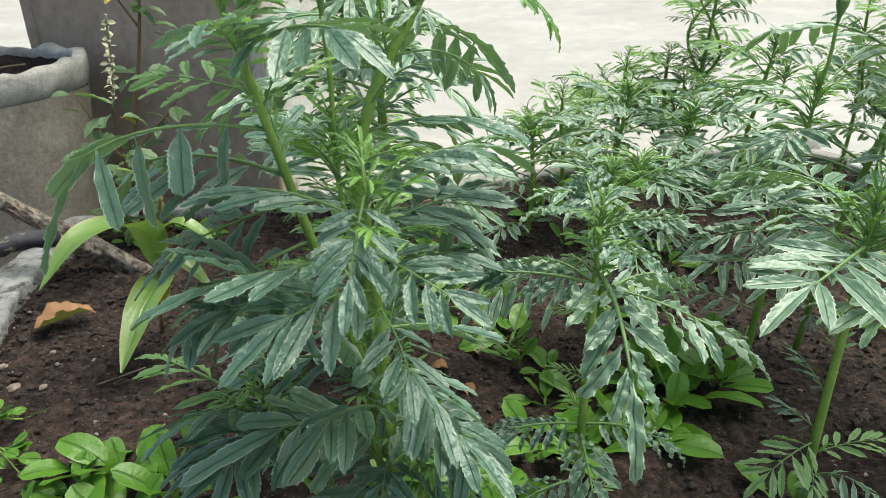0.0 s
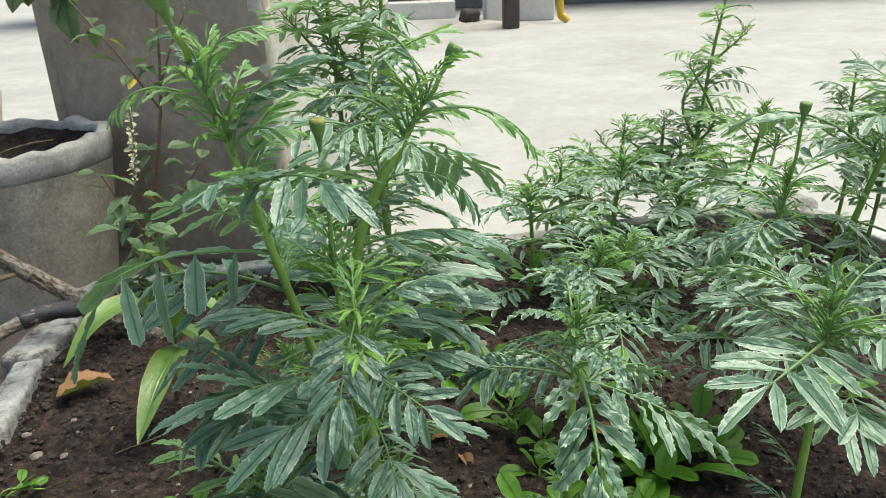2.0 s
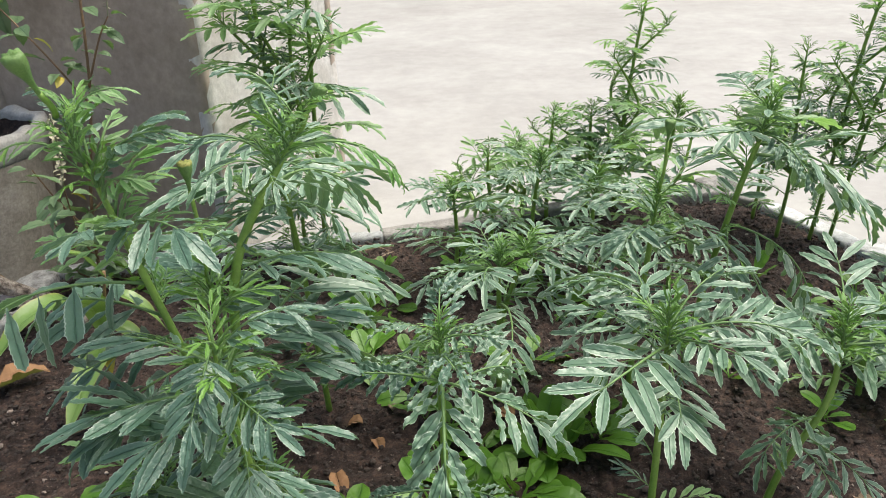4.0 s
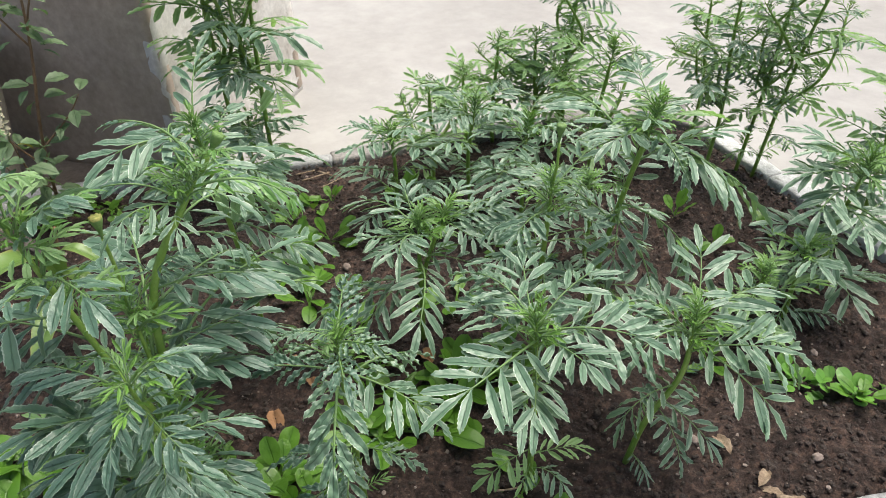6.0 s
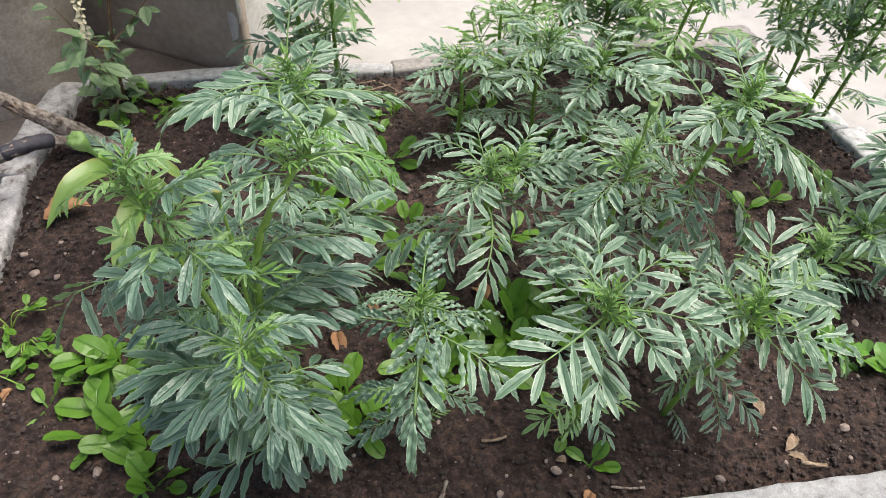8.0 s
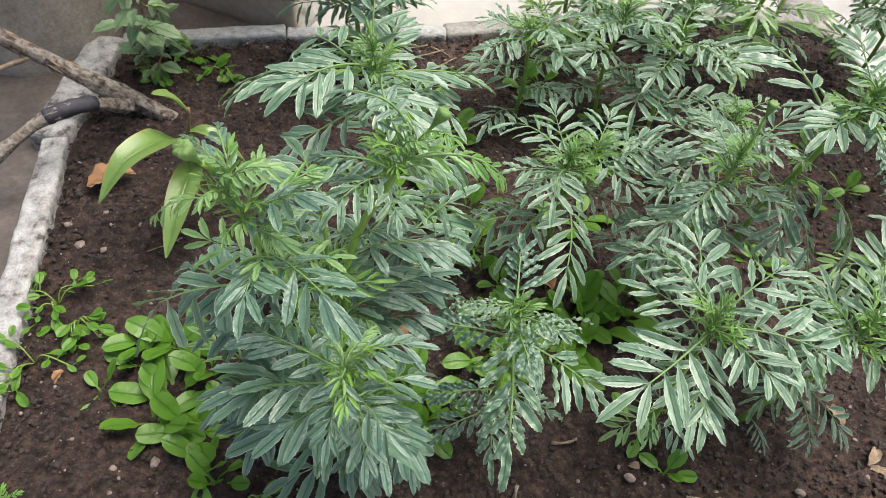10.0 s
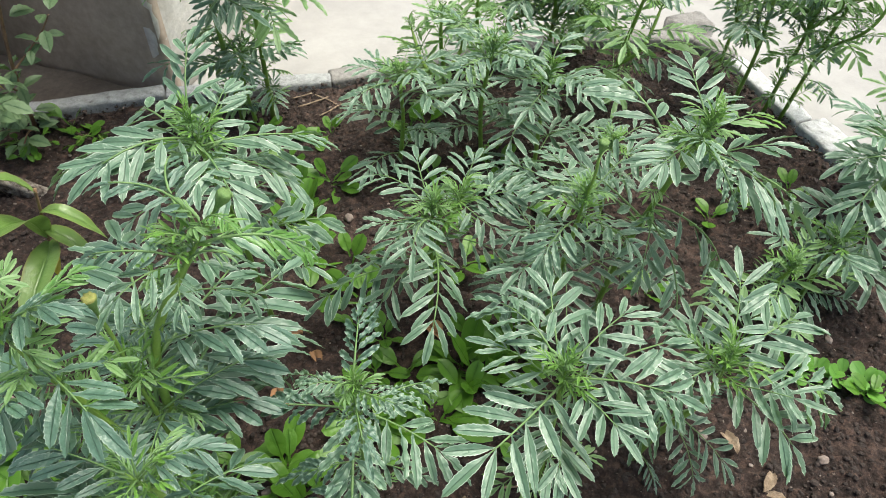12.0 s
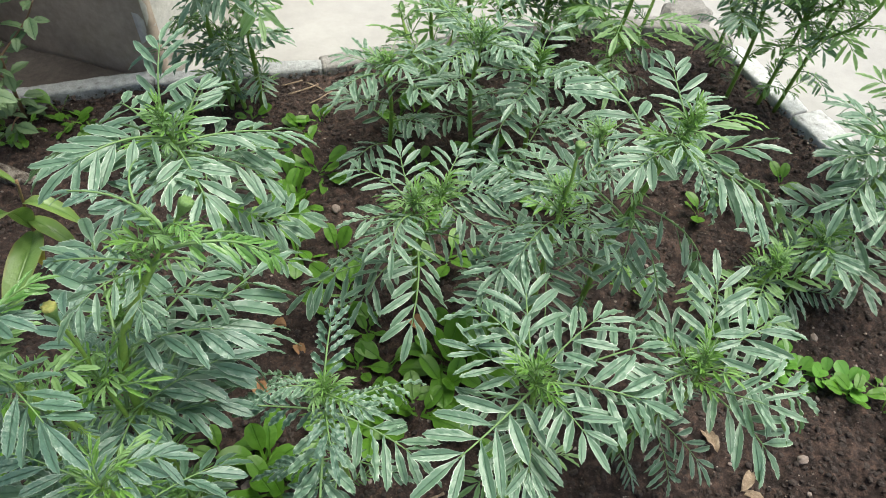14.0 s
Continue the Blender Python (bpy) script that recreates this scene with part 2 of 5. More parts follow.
# ---- mesh helpers ----
def mesh_of(name, verts, faces, mats, uvs=None, mat_index=None, smooth=True):
    me = bpy.data.meshes.new(name)
    me.from_pydata([tuple(v) for v in verts], [], faces)
    for m in mats:
        me.materials.append(m)
    if uvs is not None:
        lay = me.uv_layers.new(name="uv")
        flat = [c for f in faces for i in f for c in uvs[i]]
        lay.data.foreach_set("uv", flat)
    if mat_index is not None:
        me.polygons.foreach_set("material_index", mat_index)
    me.polygons.foreach_set("use_smooth", [smooth] * len(faces))
    me.update()
    return me


def piece(name, me, parent=None, m=None, label=""):
    """A mesh as one object, under its thing where one is given."""
    ob = new(name, me)
    if m is not None:
        ob.matrix_basis = m
    if parent is not None:
        ob.parent = parent
    return tagged(ob, label)


def part(name, bm, material, parent=None, label="", smooth=True, m=None):
    me = bpy.data.meshes.new(name)
    bm.to_mesh(me)
    bm.free()
    me.materials.append(material)
    me.polygons.foreach_set("use_smooth", [smooth] * len(me.polygons))
    return piece(name, me, parent, m, label)


def thing(name, label, category):
    return tagged(new(name), label, category)


def spline(points, n):
    """A smooth line through the points, in n steps."""
    pts = [Vector(p) for p in points]
    pts = [pts[0] * 2 - pts[1]] + pts + [pts[-1] * 2 - pts[-2]]
    out = []
    spans = len(pts) - 3
    for k in range(n + 1):
        u = k / n * spans
        i = min(int(u), spans - 1)
        f = u - i
        a, b, c, d = pts[i:i + 4]
        out.append(0.5 * (2 * b + (c - a) * f + (2 * a - 5 * b + 4 * c - d) * f * f + (3 * b - a - 3 * c + d) * f ** 3))
    return out


def tube_data(line, radii, sides=8, ridge=0.0, wobble=0.0, seed=0.0):
    """Vertices and faces of a closed tube along a line."""
    verts, faces = [], []
    ref = Vector((0.31, 0.77, 0.2)).normalized()
    for k, p in enumerate(line):
        d = (line[min(k + 1, len(line) - 1)] - line[max(k - 1, 0)]).normalized()
        u = d.cross(ref).normalized()
        v = d.cross(u)
        for s in range(sides):
            a = 2 * math.pi * s / sides
            r = radii[k] * (1 + ridge * (1 if s % 2 else -1))
            if wobble:
                r *= 1 + wobble * noise.noise(Vector((math.cos(a) * 2 + seed, math.sin(a) * 2, k * 0.55)))
            verts.append(p + u * (math.cos(a) * r) + v * (math.sin(a) * r))
    n = len(line)
    for k in range(n - 1):
        for s in range(sides):
            t = (s + 1) % sides
            faces.append((k * sides + s, k * sides + t, (k + 1) * sides + t, (k + 1) * sides + s))
    faces.append(tuple(range(sides))[::-1])
    faces.append(tuple((n - 1) * sides + s for s in range(sides)))
    return verts, faces


def box_bm(sx, sy, sz, cuts, jitter, seed, bevel=0.006):
    """A rough cast block, base at z = 0, with worn edges."""
    bm = bmesh.new()
    bmesh.ops.create_cube(bm, size=1.0)
    for v in bm.verts:
        v.co = Vector((v.co.x * sx, v.co.y * sy, (v.co.z + 0.5) * sz))
    bmesh.ops.bevel(bm, geom=bm.edges[:], offset=bevel, segments=2, affect="EDGES", profile=0.6)
    long_edges = [e for e in bm.edges if e.calc_length() > 0.03]
    for axis, size in ((0, sx), (1, sy), (2, sz)):
        steps = max(1, int(size / cuts))
        for k in range(1, steps):
            c = Vector((0, 0, 0))
            c[axis] = (k / steps - 0.5) * size if axis < 2 else k / steps * size
            nrm = Vector((0, 0, 0))
            nrm[axis] = 1
            bmesh.ops.bisect_plane(bm, geom=bm.verts[:] + bm.edges[:] + bm.faces[:], plane_co=c, plane_no=nrm)
    for v in bm.verts:
        q = v.co * 22 + Vector((seed, seed * 2.3, 0))
        q2 = v.co * 60 + Vector((seed, 0, seed))
        off = noise.noise_vector(q) * jitter + noise.noise_vector(q2) * jitter * 0.45
        v.co += off
    bmesh.ops.recalc_face_normals(bm, faces=bm.faces[:])
    return bm


# ---- ground, bed and kerbs ----
BED = [(-0.41, 0.292), (1.36, 0.750), (1.06, 1.52), (0.968, 1.745), (0.90, 1.815), (0.58, 1.790), (0.03, 1.60), (-0.33, 1.517), (-0.665, 1.415), (-0.64, 1.10), (-0.47, 0.52)]


def bed_depth(x, y):
    """Signed distance to the bed's edge, positive inside."""
    inside, best = False, 9.0
    for (ax, ay), (bx, by) in zip(BED, BED[1:] + BED[:1]):
        dx, dy = bx - ax, by - ay
        f = min(1, max(0, ((x - ax) * dx + (y - ay) * dy) / (dx * dx + dy * dy)))
        best = min(best, math.hypot(x - ax - f * dx, y - ay - f * dy))
        if (ay > y) != (by > y) and x < dx * (y - ay) / dy + ax:
            inside = not inside
    return best if inside else -best


def soil_height(x, y):
    n1 = noise.noise(Vector((x * 4, y * 4, 1.7)))
    n2 = noise.noise(Vector((x * 19, y * 19, 5.1)))
    n3 = noise.noise(Vector((x * 55, y * 55, 9.3)))
    n4 = noise.noise(Vector((x * 120, y * 120, 3.3)))
    return 0.011 * n1 + 0.009 * n2 + 0.012 * max(0.0, n3 + 0.1) - 0.006 * abs(n3) + 0.008 * max(0.0, n4) - 0.003


def build_ground():
    bm = bmesh.new()
    bmesh.ops.create_grid(bm, x_segments=60, y_segments=60, size=90)
    for v in bm.verts:
        v.co.z = -0.034
    tagged(part("ground", bm, YARD), "pale sunlit concrete yard around the flower bed", "ground", kind="structure")
    # dark trodden earth beside the bed
    verts, faces = [], []
    nx, ny = 70, 70
    for j in range(ny + 1):
        for i in range(nx + 1):
            x, y = -2.3 + 1.9 * i / nx, -0.3 + 2.25 * j / ny
            verts.append((x, y, -0.028 + 0.003 * noise.noise(Vector((x * 14, y * 14, 0))) - 0.03 * max(0, max(abs(x + 1.35) / 0.95, abs(y - 0.82) / 1.12) - 0.86 + 0.10 * noise.noise(Vector((x * 2.2, y * 2.2, 4))) + 0.03 * noise.noise(Vector((x * 9, y * 9, 1)))) * (1 if x < -0.75 or y < 0.3 else 0)))
    for j in range(ny):
        for i in range(nx):
            faces.append((j * (nx + 1) + i, j * (nx + 1) + i + 1, (j + 1) * (nx + 1) + i + 1, (j + 1) * (nx + 1) + i))
    tagged(piece("earth", mesh_of("earth", verts, faces, [MUD])), "bare brown trodden earth beside the kerb", "ground", kind="structure")
    # the bed's soil
    step = 0.0045
    index, verts, faces = {}, [], []
    x0, y0, nx, ny = -0.74, 0.26, int(2.15 / step), int(1.72 / step)
    for j in range(ny):
        for i in range(nx):
            x, y = x0 + i * step, y0 + j * step
            d = bed_depth(x, y)
            if d > -0.03:
                index[i, j] = len(verts)
                verts.append((x, y, soil_height(x, y) - 0.012 * math.exp(-max(d, 0) / 0.02)))
    for (i, j), a in index.items():
        q = (a, index.get((i + 1, j)), index.get((i + 1, j + 1)), index.get((i, j + 1)))
        if None not in q:
            faces.append(q)
    tagged(piece("soil", mesh_of("soil", verts, faces, [SOIL])), "dark moist crumbly garden soil of the bed", "soil", kind="structure")


def kerb_run(ax, ay, bx, by, width, height, material, seed, label):
    """Kerb blocks, butted along a line whose inner edge runs from a to b (the bed lies to its left)."""
    d = Vector((bx - ax, by - ay, 0))
    length = d.length
    ang = math.degrees(math.atan2(d.y, d.x))
    side = Vector((d.y, -d.x, 0)).normalized() * (width / 2)
    mid = Vector((ax, ay, 0)) + d / 2 + side
    bm = box_bm(length, width, height + 0.05, 0.014, 0.0028, seed, 0.007)
    ob = part("kerb", bm, material, None, "", True, pose(mid.x, mid.y, -0.05, 0, 0, ang))
    return tagged(ob, label, "kerb", kind="structure")


build_ground()
WHITE = "low whitewashed cement kerb with chipped rough edges"
GREY = "low bare grey cement kerb, rough and dirty"
kerb_run(-0.67, 1.43, -0.645, 1.10, 0.075, 0.018, KERB_OLD, 1.0, WHITE)
kerb_run(-0.645, 1.105, -0.475, 0.525, 0.048, 0.014, KERB_OLD, 1.4, WHITE)
kerb_run(-0.475, 0.53, -0.40, 0.20, 0.048, 0.014, KERB_OLD, 1.7, WHITE)
kerb_run(-0.42, 0.298, 1.40, 0.760, 0.11, 0.024, KERB, 2.0, WHITE)
kerb_run(1.38, 0.758, 1.065, 1.50, 0.075, 0.012, KERB_GLARE, 3.0, WHITE)
kerb_run(1.065, 1.51, 0.968, 1.748, 0.05, 0.008, KERB_GLARE, 4.0, WHITE)
kerb_run(0.970, 1.748, 0.90, 1.818, 0.05, 0.012, KERB_GREY, 5.0, GREY)
kerb_run(0.905, 1.818, 0.57, 1.788, 0.05, 0.018, KERB_GREY, 6.0, GREY)
kerb_run(0.57, 1.788, 0.03, 1.60, 0.05, 0.008, KERB_GREY, 7.0, GREY)
kerb_run(0.03, 1.60, -0.33, 1.517, 0.04, 0.008, KERB, 8.0, WHITE)
kerb_run(-0.33, 1.517, -0.67, 1.413, 0.040, 0.016, KERB, 9.0, WHITE)


def wall_slab(ax, ay, bx, by, z0, z1, thick, step, rough, seed):
    """An upright slab whose outer face runs from a to b, seen with a on its left; rough rendered surface."""
    d = Vector((bx - ax, by - ay, 0))
    n = Vector((d.y, -d.x, 0)).normalized()
    nu, nv = max(2, int(d.length / step)), max(2, int((z1 - z0) / step))
    verts, faces = [], []
    for back in (0, 1):
        for j in range(nv + 1):
            for i in range(nu + 1):
                p = Vector((ax, ay, z0)) + d * (i / nu) + Vector((0, 0, (z1 - z0) * j / nv))
                q = p * 9 + Vector((seed, 0, 0))
                p += -n * thick if back else n * (rough * noise.noise(q) + 0.5 * rough * noise.noise(q * 3.1))
                verts.append(p)
    m = nu + 1
    o = m * (nv + 1)
    for j in range(nv):
        for i in range(nu):
            a = j * m + i
            faces.append((a, a + 1, a + m + 1, a + m))
            faces.append((o + a, o + a + m, o + a + m + 1, o + a + 1))
    rim = [i for i in range(m)] + [j * m + nu for j in range(1, nv + 1)] + [nv * m + i for i in range(nu - 1, -1, -1)] + [j * m for j in range(nv - 1, 0, -1)]
    for a, b in zip(rim, rim[1:] + rim[:1]):
        faces.append((b, a, o + a, o + b))
    return verts, faces


def build_pillar():
    root = thing("pillar", "masonry pillar with a dark cement front and a stained white side", "pillar")
    a, b, c, d = (-0.925, 1.752), (-0.325, 1.562), (-0.145, 2.13), (-0.745, 2.32)
    for name, p, q, mat, label, seed in (("front_render", a, b, DARK_WALL, "dark brown cement render", 1.0), ("plaster_face", b, c, PLASTER, "peeling stained white plaster", 2.0),
                                         ("rear_render", c, d, DARK_WALL, "", 3.0), ("side_render", d, a, DARK_WALL, "", 4.0)):
        v, f = wall_slab(*p, *q, -0.04, 2.6, 0.03, 0.025, 0.004, seed)
        piece(name, mesh_of(name, v, f, [mat]), root, None, label)
    cap = [(*p, z) for z in (2.57, 2.63) for p in (a, b, c, d)]
    piece("cap", mesh_of("cap", cap, [(3, 2, 1, 0), (4, 5, 6, 7), (0, 1, 5, 4), (1, 2, 6, 5), (2, 3, 7, 6), (3, 0, 4, 7)], [DARK_WALL], smooth=False), root)
    return root


build_pillar()


# ---- leaves ----
def blade(length, width, stations, across, profile, serrate, fold, droop, crinkle, rng, twist=0.0):
    """A leaf blade along +y, facing +z: vertices, faces, uvs."""
    verts, faces, uvs = [], [], []
    ph = rng.uniform(0, 50)
    for k in range(stations + 1):
        s = k / stations
        w = width * 0.5 * profile(s)
        if serrate and 0 < k < stations:
            w *= 1.0 if k % 2 else 1.0 - serrate
        bend = droop * s
        y = length * (s - bend * bend * s * 0.12)
        z = -length * droop * s * s * 0.5
        for c in range(across + 1):
            u = 2 * c / across - 1
            lift = fold * abs(u) * w - 0.35 * fold * u * u * w
            wave = crinkle * length * noise.noise(Vector((u * 1.3 + ph, s * 6.5, ph)))
            wave += crinkle * 0.8 * length * abs(u) * math.sin(s * 22 + ph + (2 if u > 0 else 0))
            tw = twist * s
            x0, z0 = u * w, lift + wave
            fwd = (0.016 if k % 2 else -0.010) * length * abs(u) ** 2 if serrate else 0
            verts.append((x0 * math.cos(tw) - z0 * math.sin(tw), y + fwd + abs(u) * w * 0.12, z + x0 * math.sin(tw) + z0 * math.cos(tw)))
            uvs.append(((u + 1) / 2, s))
    n = across + 1
    for k in range(stations):
        for c in range(across):
            a = k * n + c
            faces.append((a, a + 1, a + n + 1, a + n))
    return verts, faces, uvs


def lance(s):
    """Oblong leaflet: a tapered foot, near-parallel flanks, a short blunt tip."""
    a, b = min(1.0, s / 0.42), min(1.0, (1 - s) / 0.42)
    return max(0.03, (0.12 + 0.88 * a * a * (3 - 2 * a)) * max(0.0, 1 - (1 - b) ** 2.2) ** 0.62)


def oblong(s):
    """Hanging leaflet: a narrow foot, a broad blunt lower half."""
    a, b = min(1.0, s / 0.38), min(1.0, (1 - s) / 0.22)
    return max(0.03, (0.10 + 0.90 * a * a * (3 - 2 * a)) * max(0.0, 1 - (1 - b) ** 2.4) ** 0.6)


def spoon(s):
    stalk = 0.13 + 0.05 * s
    f = (s - 0.36) / 0.64
    round_part = math.sqrt(max(0.0, 1 - (2 * f - 1) ** 2)) if f > 0 else 0.0
    return max(stalk if s < 0.8 else 0.03, round_part * (0.75 + 0.25 * s))


def oval(s):
    return max(0.04, max(0.0, math.sin(math.pi * s ** 0.85)) ** 0.75)


def add_blade(store, data, m, mat):
    verts, faces, uvs, idx = store
    o = len(verts)
    for v in data[0]:
        verts.append(m @ Vector(v))
    faces.extend(tuple(i + o for i in f) for f in data[1])
    uvs.extend(data[2])
    idx.extend([mat] * len(data[1]))


def add_tube(store, line, radii, mat, sides=4):
    verts, faces, uvs, idx = store
    o = len(verts)
    tv, tf = tube_data(line, radii, sides)
    verts.extend(tv)
    faces.extend(tuple(i + o for i in f) for f in tf)
    uvs.extend([(0.75, 0.5)] * len(tv))
    idx.extend([mat] * len(tf))


LEAF = 0.15  # metres from a leaf's base to its tip, before scaling


def pinnate_leaf(name, seed, pairs, arch, hang, crinkle, blade_len, blade_w, stations, across, blade_mat, curl=0.0, fold=0.5, spread=80, rachis=0.0015, teeth=0.12, shape=lance, end=1.0, far_hang=None):
    """A feathered marigold leaf: rachis with pairs of toothed leaflets and one at the tip. Base at the origin, tip near (0, LEAF, 0). end: length of the tip leaflet; far_hang: droop of one side's leaflets where it differs."""
    rng = random.Random(seed)
    store = ([], [], [], [])
    sway = rng.uniform(-0.05, 0.05)

    reach = 1.0 - 0.92 * blade_len * end

    def spot(s):
        return Vector((sway * LEAF * math.sin(s * 3), LEAF * s, LEAF * arch * 4 * s * (1 - s) * (1 + curl * (1 - 2 * s))))

    line = [spot(reach * k / 9) for k in range(10)]
    add_tube(store, line, [rachis * (1 - 0.55 * k / 9) for k in range(10)], 1, 5)
    for i in range(pairs):
        f = 0.20 + 0.78 * i / (pairs - 0.7)
        s = f * reach
        p = spot(s)
        d = (spot(s + 0.03) - spot(s - 0.03)).normalized()
        across_dir = d.cross(Vector((0, 0, 1))).normalized()
        up = across_dir.cross(d)
        size = LEAF * blade_len * (0.45 + 0.58 * math.sin(math.pi * (0.08 + 0.66 * f)))
        open_angle = radians(spread - 34 * f)
        for sign in (-1, 1):
            a = open_angle + rng.uniform(-0.2, 0.2)
            h = radians(hang) * rng.uniform(0.5, 1.4)
            if far_hang is not None:
                h = radians(far_hang if sign > 0 else hang * rng.uniform(0.9, 1.1))
                a = a * 0.55 if sign > 0 else a
            y = d * math.cos(a) + across_dir * (sign * math.sin(a))
            y = (y * math.cos(h) - up * math.sin(h)).normalized()
            z = (up - y * up.dot(y)).normalized()
            x = y.cross(z)
            m = Matrix((x, y, z)).transposed().to_4x4()
            m.translation = p
            m = m @ pose(0, 0, 0, 0, rng.uniform(-32, 32), 0)
            k = rng.uniform(0.85, 1.12)
            add_blade(store, blade(size * k, size * blade_w * rng.uniform(0.85, 1.15), stations, across, shape, teeth, fold * rng.uniform(0.6, 1.3), rng.uniform(-0.1, 0.45) + (hang * 0.006 if far_hang is None else 0.1), crinkle, rng, rng.uniform(-0.4, 0.4)), m, 0)
    d = (spot(1.0) - spot(reach)).normalized()
    across_dir = d.cross(Vector((0, 0, 1))).normalized()
    m = Matrix((across_dir, d, across_dir.cross(d))).transposed().to_4x4()
    m.translation = spot(reach * 0.98)
    add_blade(store, blade(LEAF * blade_len * end, LEAF * blade_len * blade_w * 0.95, stations, across, shape, teeth, fold, rng.uniform(0.1, 0.7), crinkle, rng), m, 0)
    return mesh_of(name, store[0], store[1], [blade_mat, RACHIS], store[2], store[3])


FULL = [pinnate_leaf("leaf", 100 + i, (5, 5, 6)[i % 3], (0.05, 0.10, 0.15, 0.20)[i % 4], (0, 6, 12, 3, 9, 18)[i % 6], (0.010, 0.018, 0.026)[i % 3], (0.36, 0.33)[i % 2], (0.205, 0.19)[i % 2], 23, 4, MARIGOLD, (0.0, 0.08, 0.2)[i % 3], (0.7, 0.4, 0.9)[i % 3], 72) for i in range(14)]
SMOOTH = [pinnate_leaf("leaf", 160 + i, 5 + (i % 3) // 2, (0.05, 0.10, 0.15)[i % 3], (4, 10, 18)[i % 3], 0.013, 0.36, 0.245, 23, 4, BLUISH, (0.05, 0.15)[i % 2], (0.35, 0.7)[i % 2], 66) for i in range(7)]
BROAD = [pinnate_leaf("leaf", 180 + i, 5, (0.06, 0.11, 0.16)[i % 3], (0, 6, 12)[i % 3], 0.012, 0.34, 0.225, 21, 4, MARIGOLD, (0.0, 0.08)[i % 2], (0.35, 0.6)[i % 2], 70, 0.0017, 0.08) for i in range(6)]
LONG = [pinnate_leaf("leaf", 150 + i, 7 + i % 2, (0.10, 0.15, 0.20)[i % 3], (6, 14, 24)[i % 3], 0.012, (0.25, 0.27)[i % 2], 0.22, 21, 4, MARIGOLD, (0.1, 0.25)[i % 2], (0.35, 0.6)[i % 2], 68, 0.0013, 0.09) for i in range(6)]
HANGING = [pinnate_leaf("leaf", 120 + i, 4, (0.19, 0.22)[i % 2], (76, 70)[i % 2], 0.012, 0.30, 0.29, 25, 4, MARIGOLD, -0.12, 0.25, 84, 0.0013, 0.10, oblong, 1.5, 4) for i in range(4)]
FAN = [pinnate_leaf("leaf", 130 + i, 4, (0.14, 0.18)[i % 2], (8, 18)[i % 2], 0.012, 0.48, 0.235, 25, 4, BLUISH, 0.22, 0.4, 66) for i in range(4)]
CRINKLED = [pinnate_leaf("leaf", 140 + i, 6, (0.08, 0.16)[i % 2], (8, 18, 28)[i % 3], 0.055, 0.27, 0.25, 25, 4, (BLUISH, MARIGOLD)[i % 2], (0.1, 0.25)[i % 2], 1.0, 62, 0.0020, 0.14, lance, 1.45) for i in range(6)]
AIRY = [pinnate_leaf("leaf", 190 + i, 5, (0.08, 0.16, 0.22)[i % 3], (8, 22, 36)[i % 3], 0.02, 0.30, 0.21, 8, 2, (MARIGOLD, YOUNG)[i % 2], (0.05, 0.2)[i % 2]) for i in range(8)]
SPARSE = [pinnate_leaf("leaf", 230 + i, 6, (0.10, 0.16, 0.22)[i % 3], (4, 12, 20)[i % 3], 0.02, 0.30, 0.20, 11, 2, (FRESH_LIT, MARIGOLD)[i % 2], (0.1, 0.2, 0.3)[i % 3]) for i in range(8)]
THIN = [pinnate_leaf("leaf", 200 + i, (4, 3, 5)[i % 3], (0.08, 0.16, 0.24)[i % 3], (2, 10, 20)[i % 3], 0.02, (0.34, 0.40, 0.30)[i % 3], (0.17, 0.15, 0.19)[i % 3], 9, 2, (YOUNG, YOUNG, FRESH_LIT)[i % 3], (0.0, 0.3)[i % 2], 0.9, 56, 0.0036) for i in range(9)]
SPRIG = [pinnate_leaf("leaf", 210 + i, 5, (0.06, 0.12)[i % 2], (4, 12, 20)[i % 3], 0.02, 0.32, 0.17, 11, 2, (GREEN, FRESH_LIT, BLUISH)[i % 3], 0.08, 0.7, 60, 0.0022) for i in range(6)]
UPPER = [pinnate_leaf("leaf", 250 + i, 4 + i % 2, (0.06, 0.13, 0.2)[i % 3], (2, 12, 24)[i % 3], 0.02, 0.34, 0.22, 15, 4, (FRESH_LIT, FRESH_LIT, MARIGOLD)[i % 3], (0.05, 0.15, 0.3)[i % 3], 0.6, 72) for i in range(6)]
STRAP = [pinnate_leaf("leaf", 270 + i, 7, (0.20, 0.28, 0.34)[i % 3], (10, 18, 26)[i % 3], 0.02, 0.23, 0.25, 13, 4, (GREEN, BLUISH, FRESH_LIT)[i % 3], 0.10, 0.5, 56, 0.0022) for i in range(6)]


def aim(base, way, size, roll=0.0):
    """The pose of a leaf at base that points along way, its face turned up as far as it can be."""
    y = Vector(way).normalized()
    x = y.cross(Vector((0, 0, 1)))
    x = Vector((1, 0, 0)) if x.length < 0.05 else x.normalized()
    m = Matrix((x, y, x.cross(y))).transposed().to_4x4()
    m.translation = Vector(base)
    return m @ pose(0, 0, 0, 0, roll, 0) @ Matrix.Scale(size, 4)


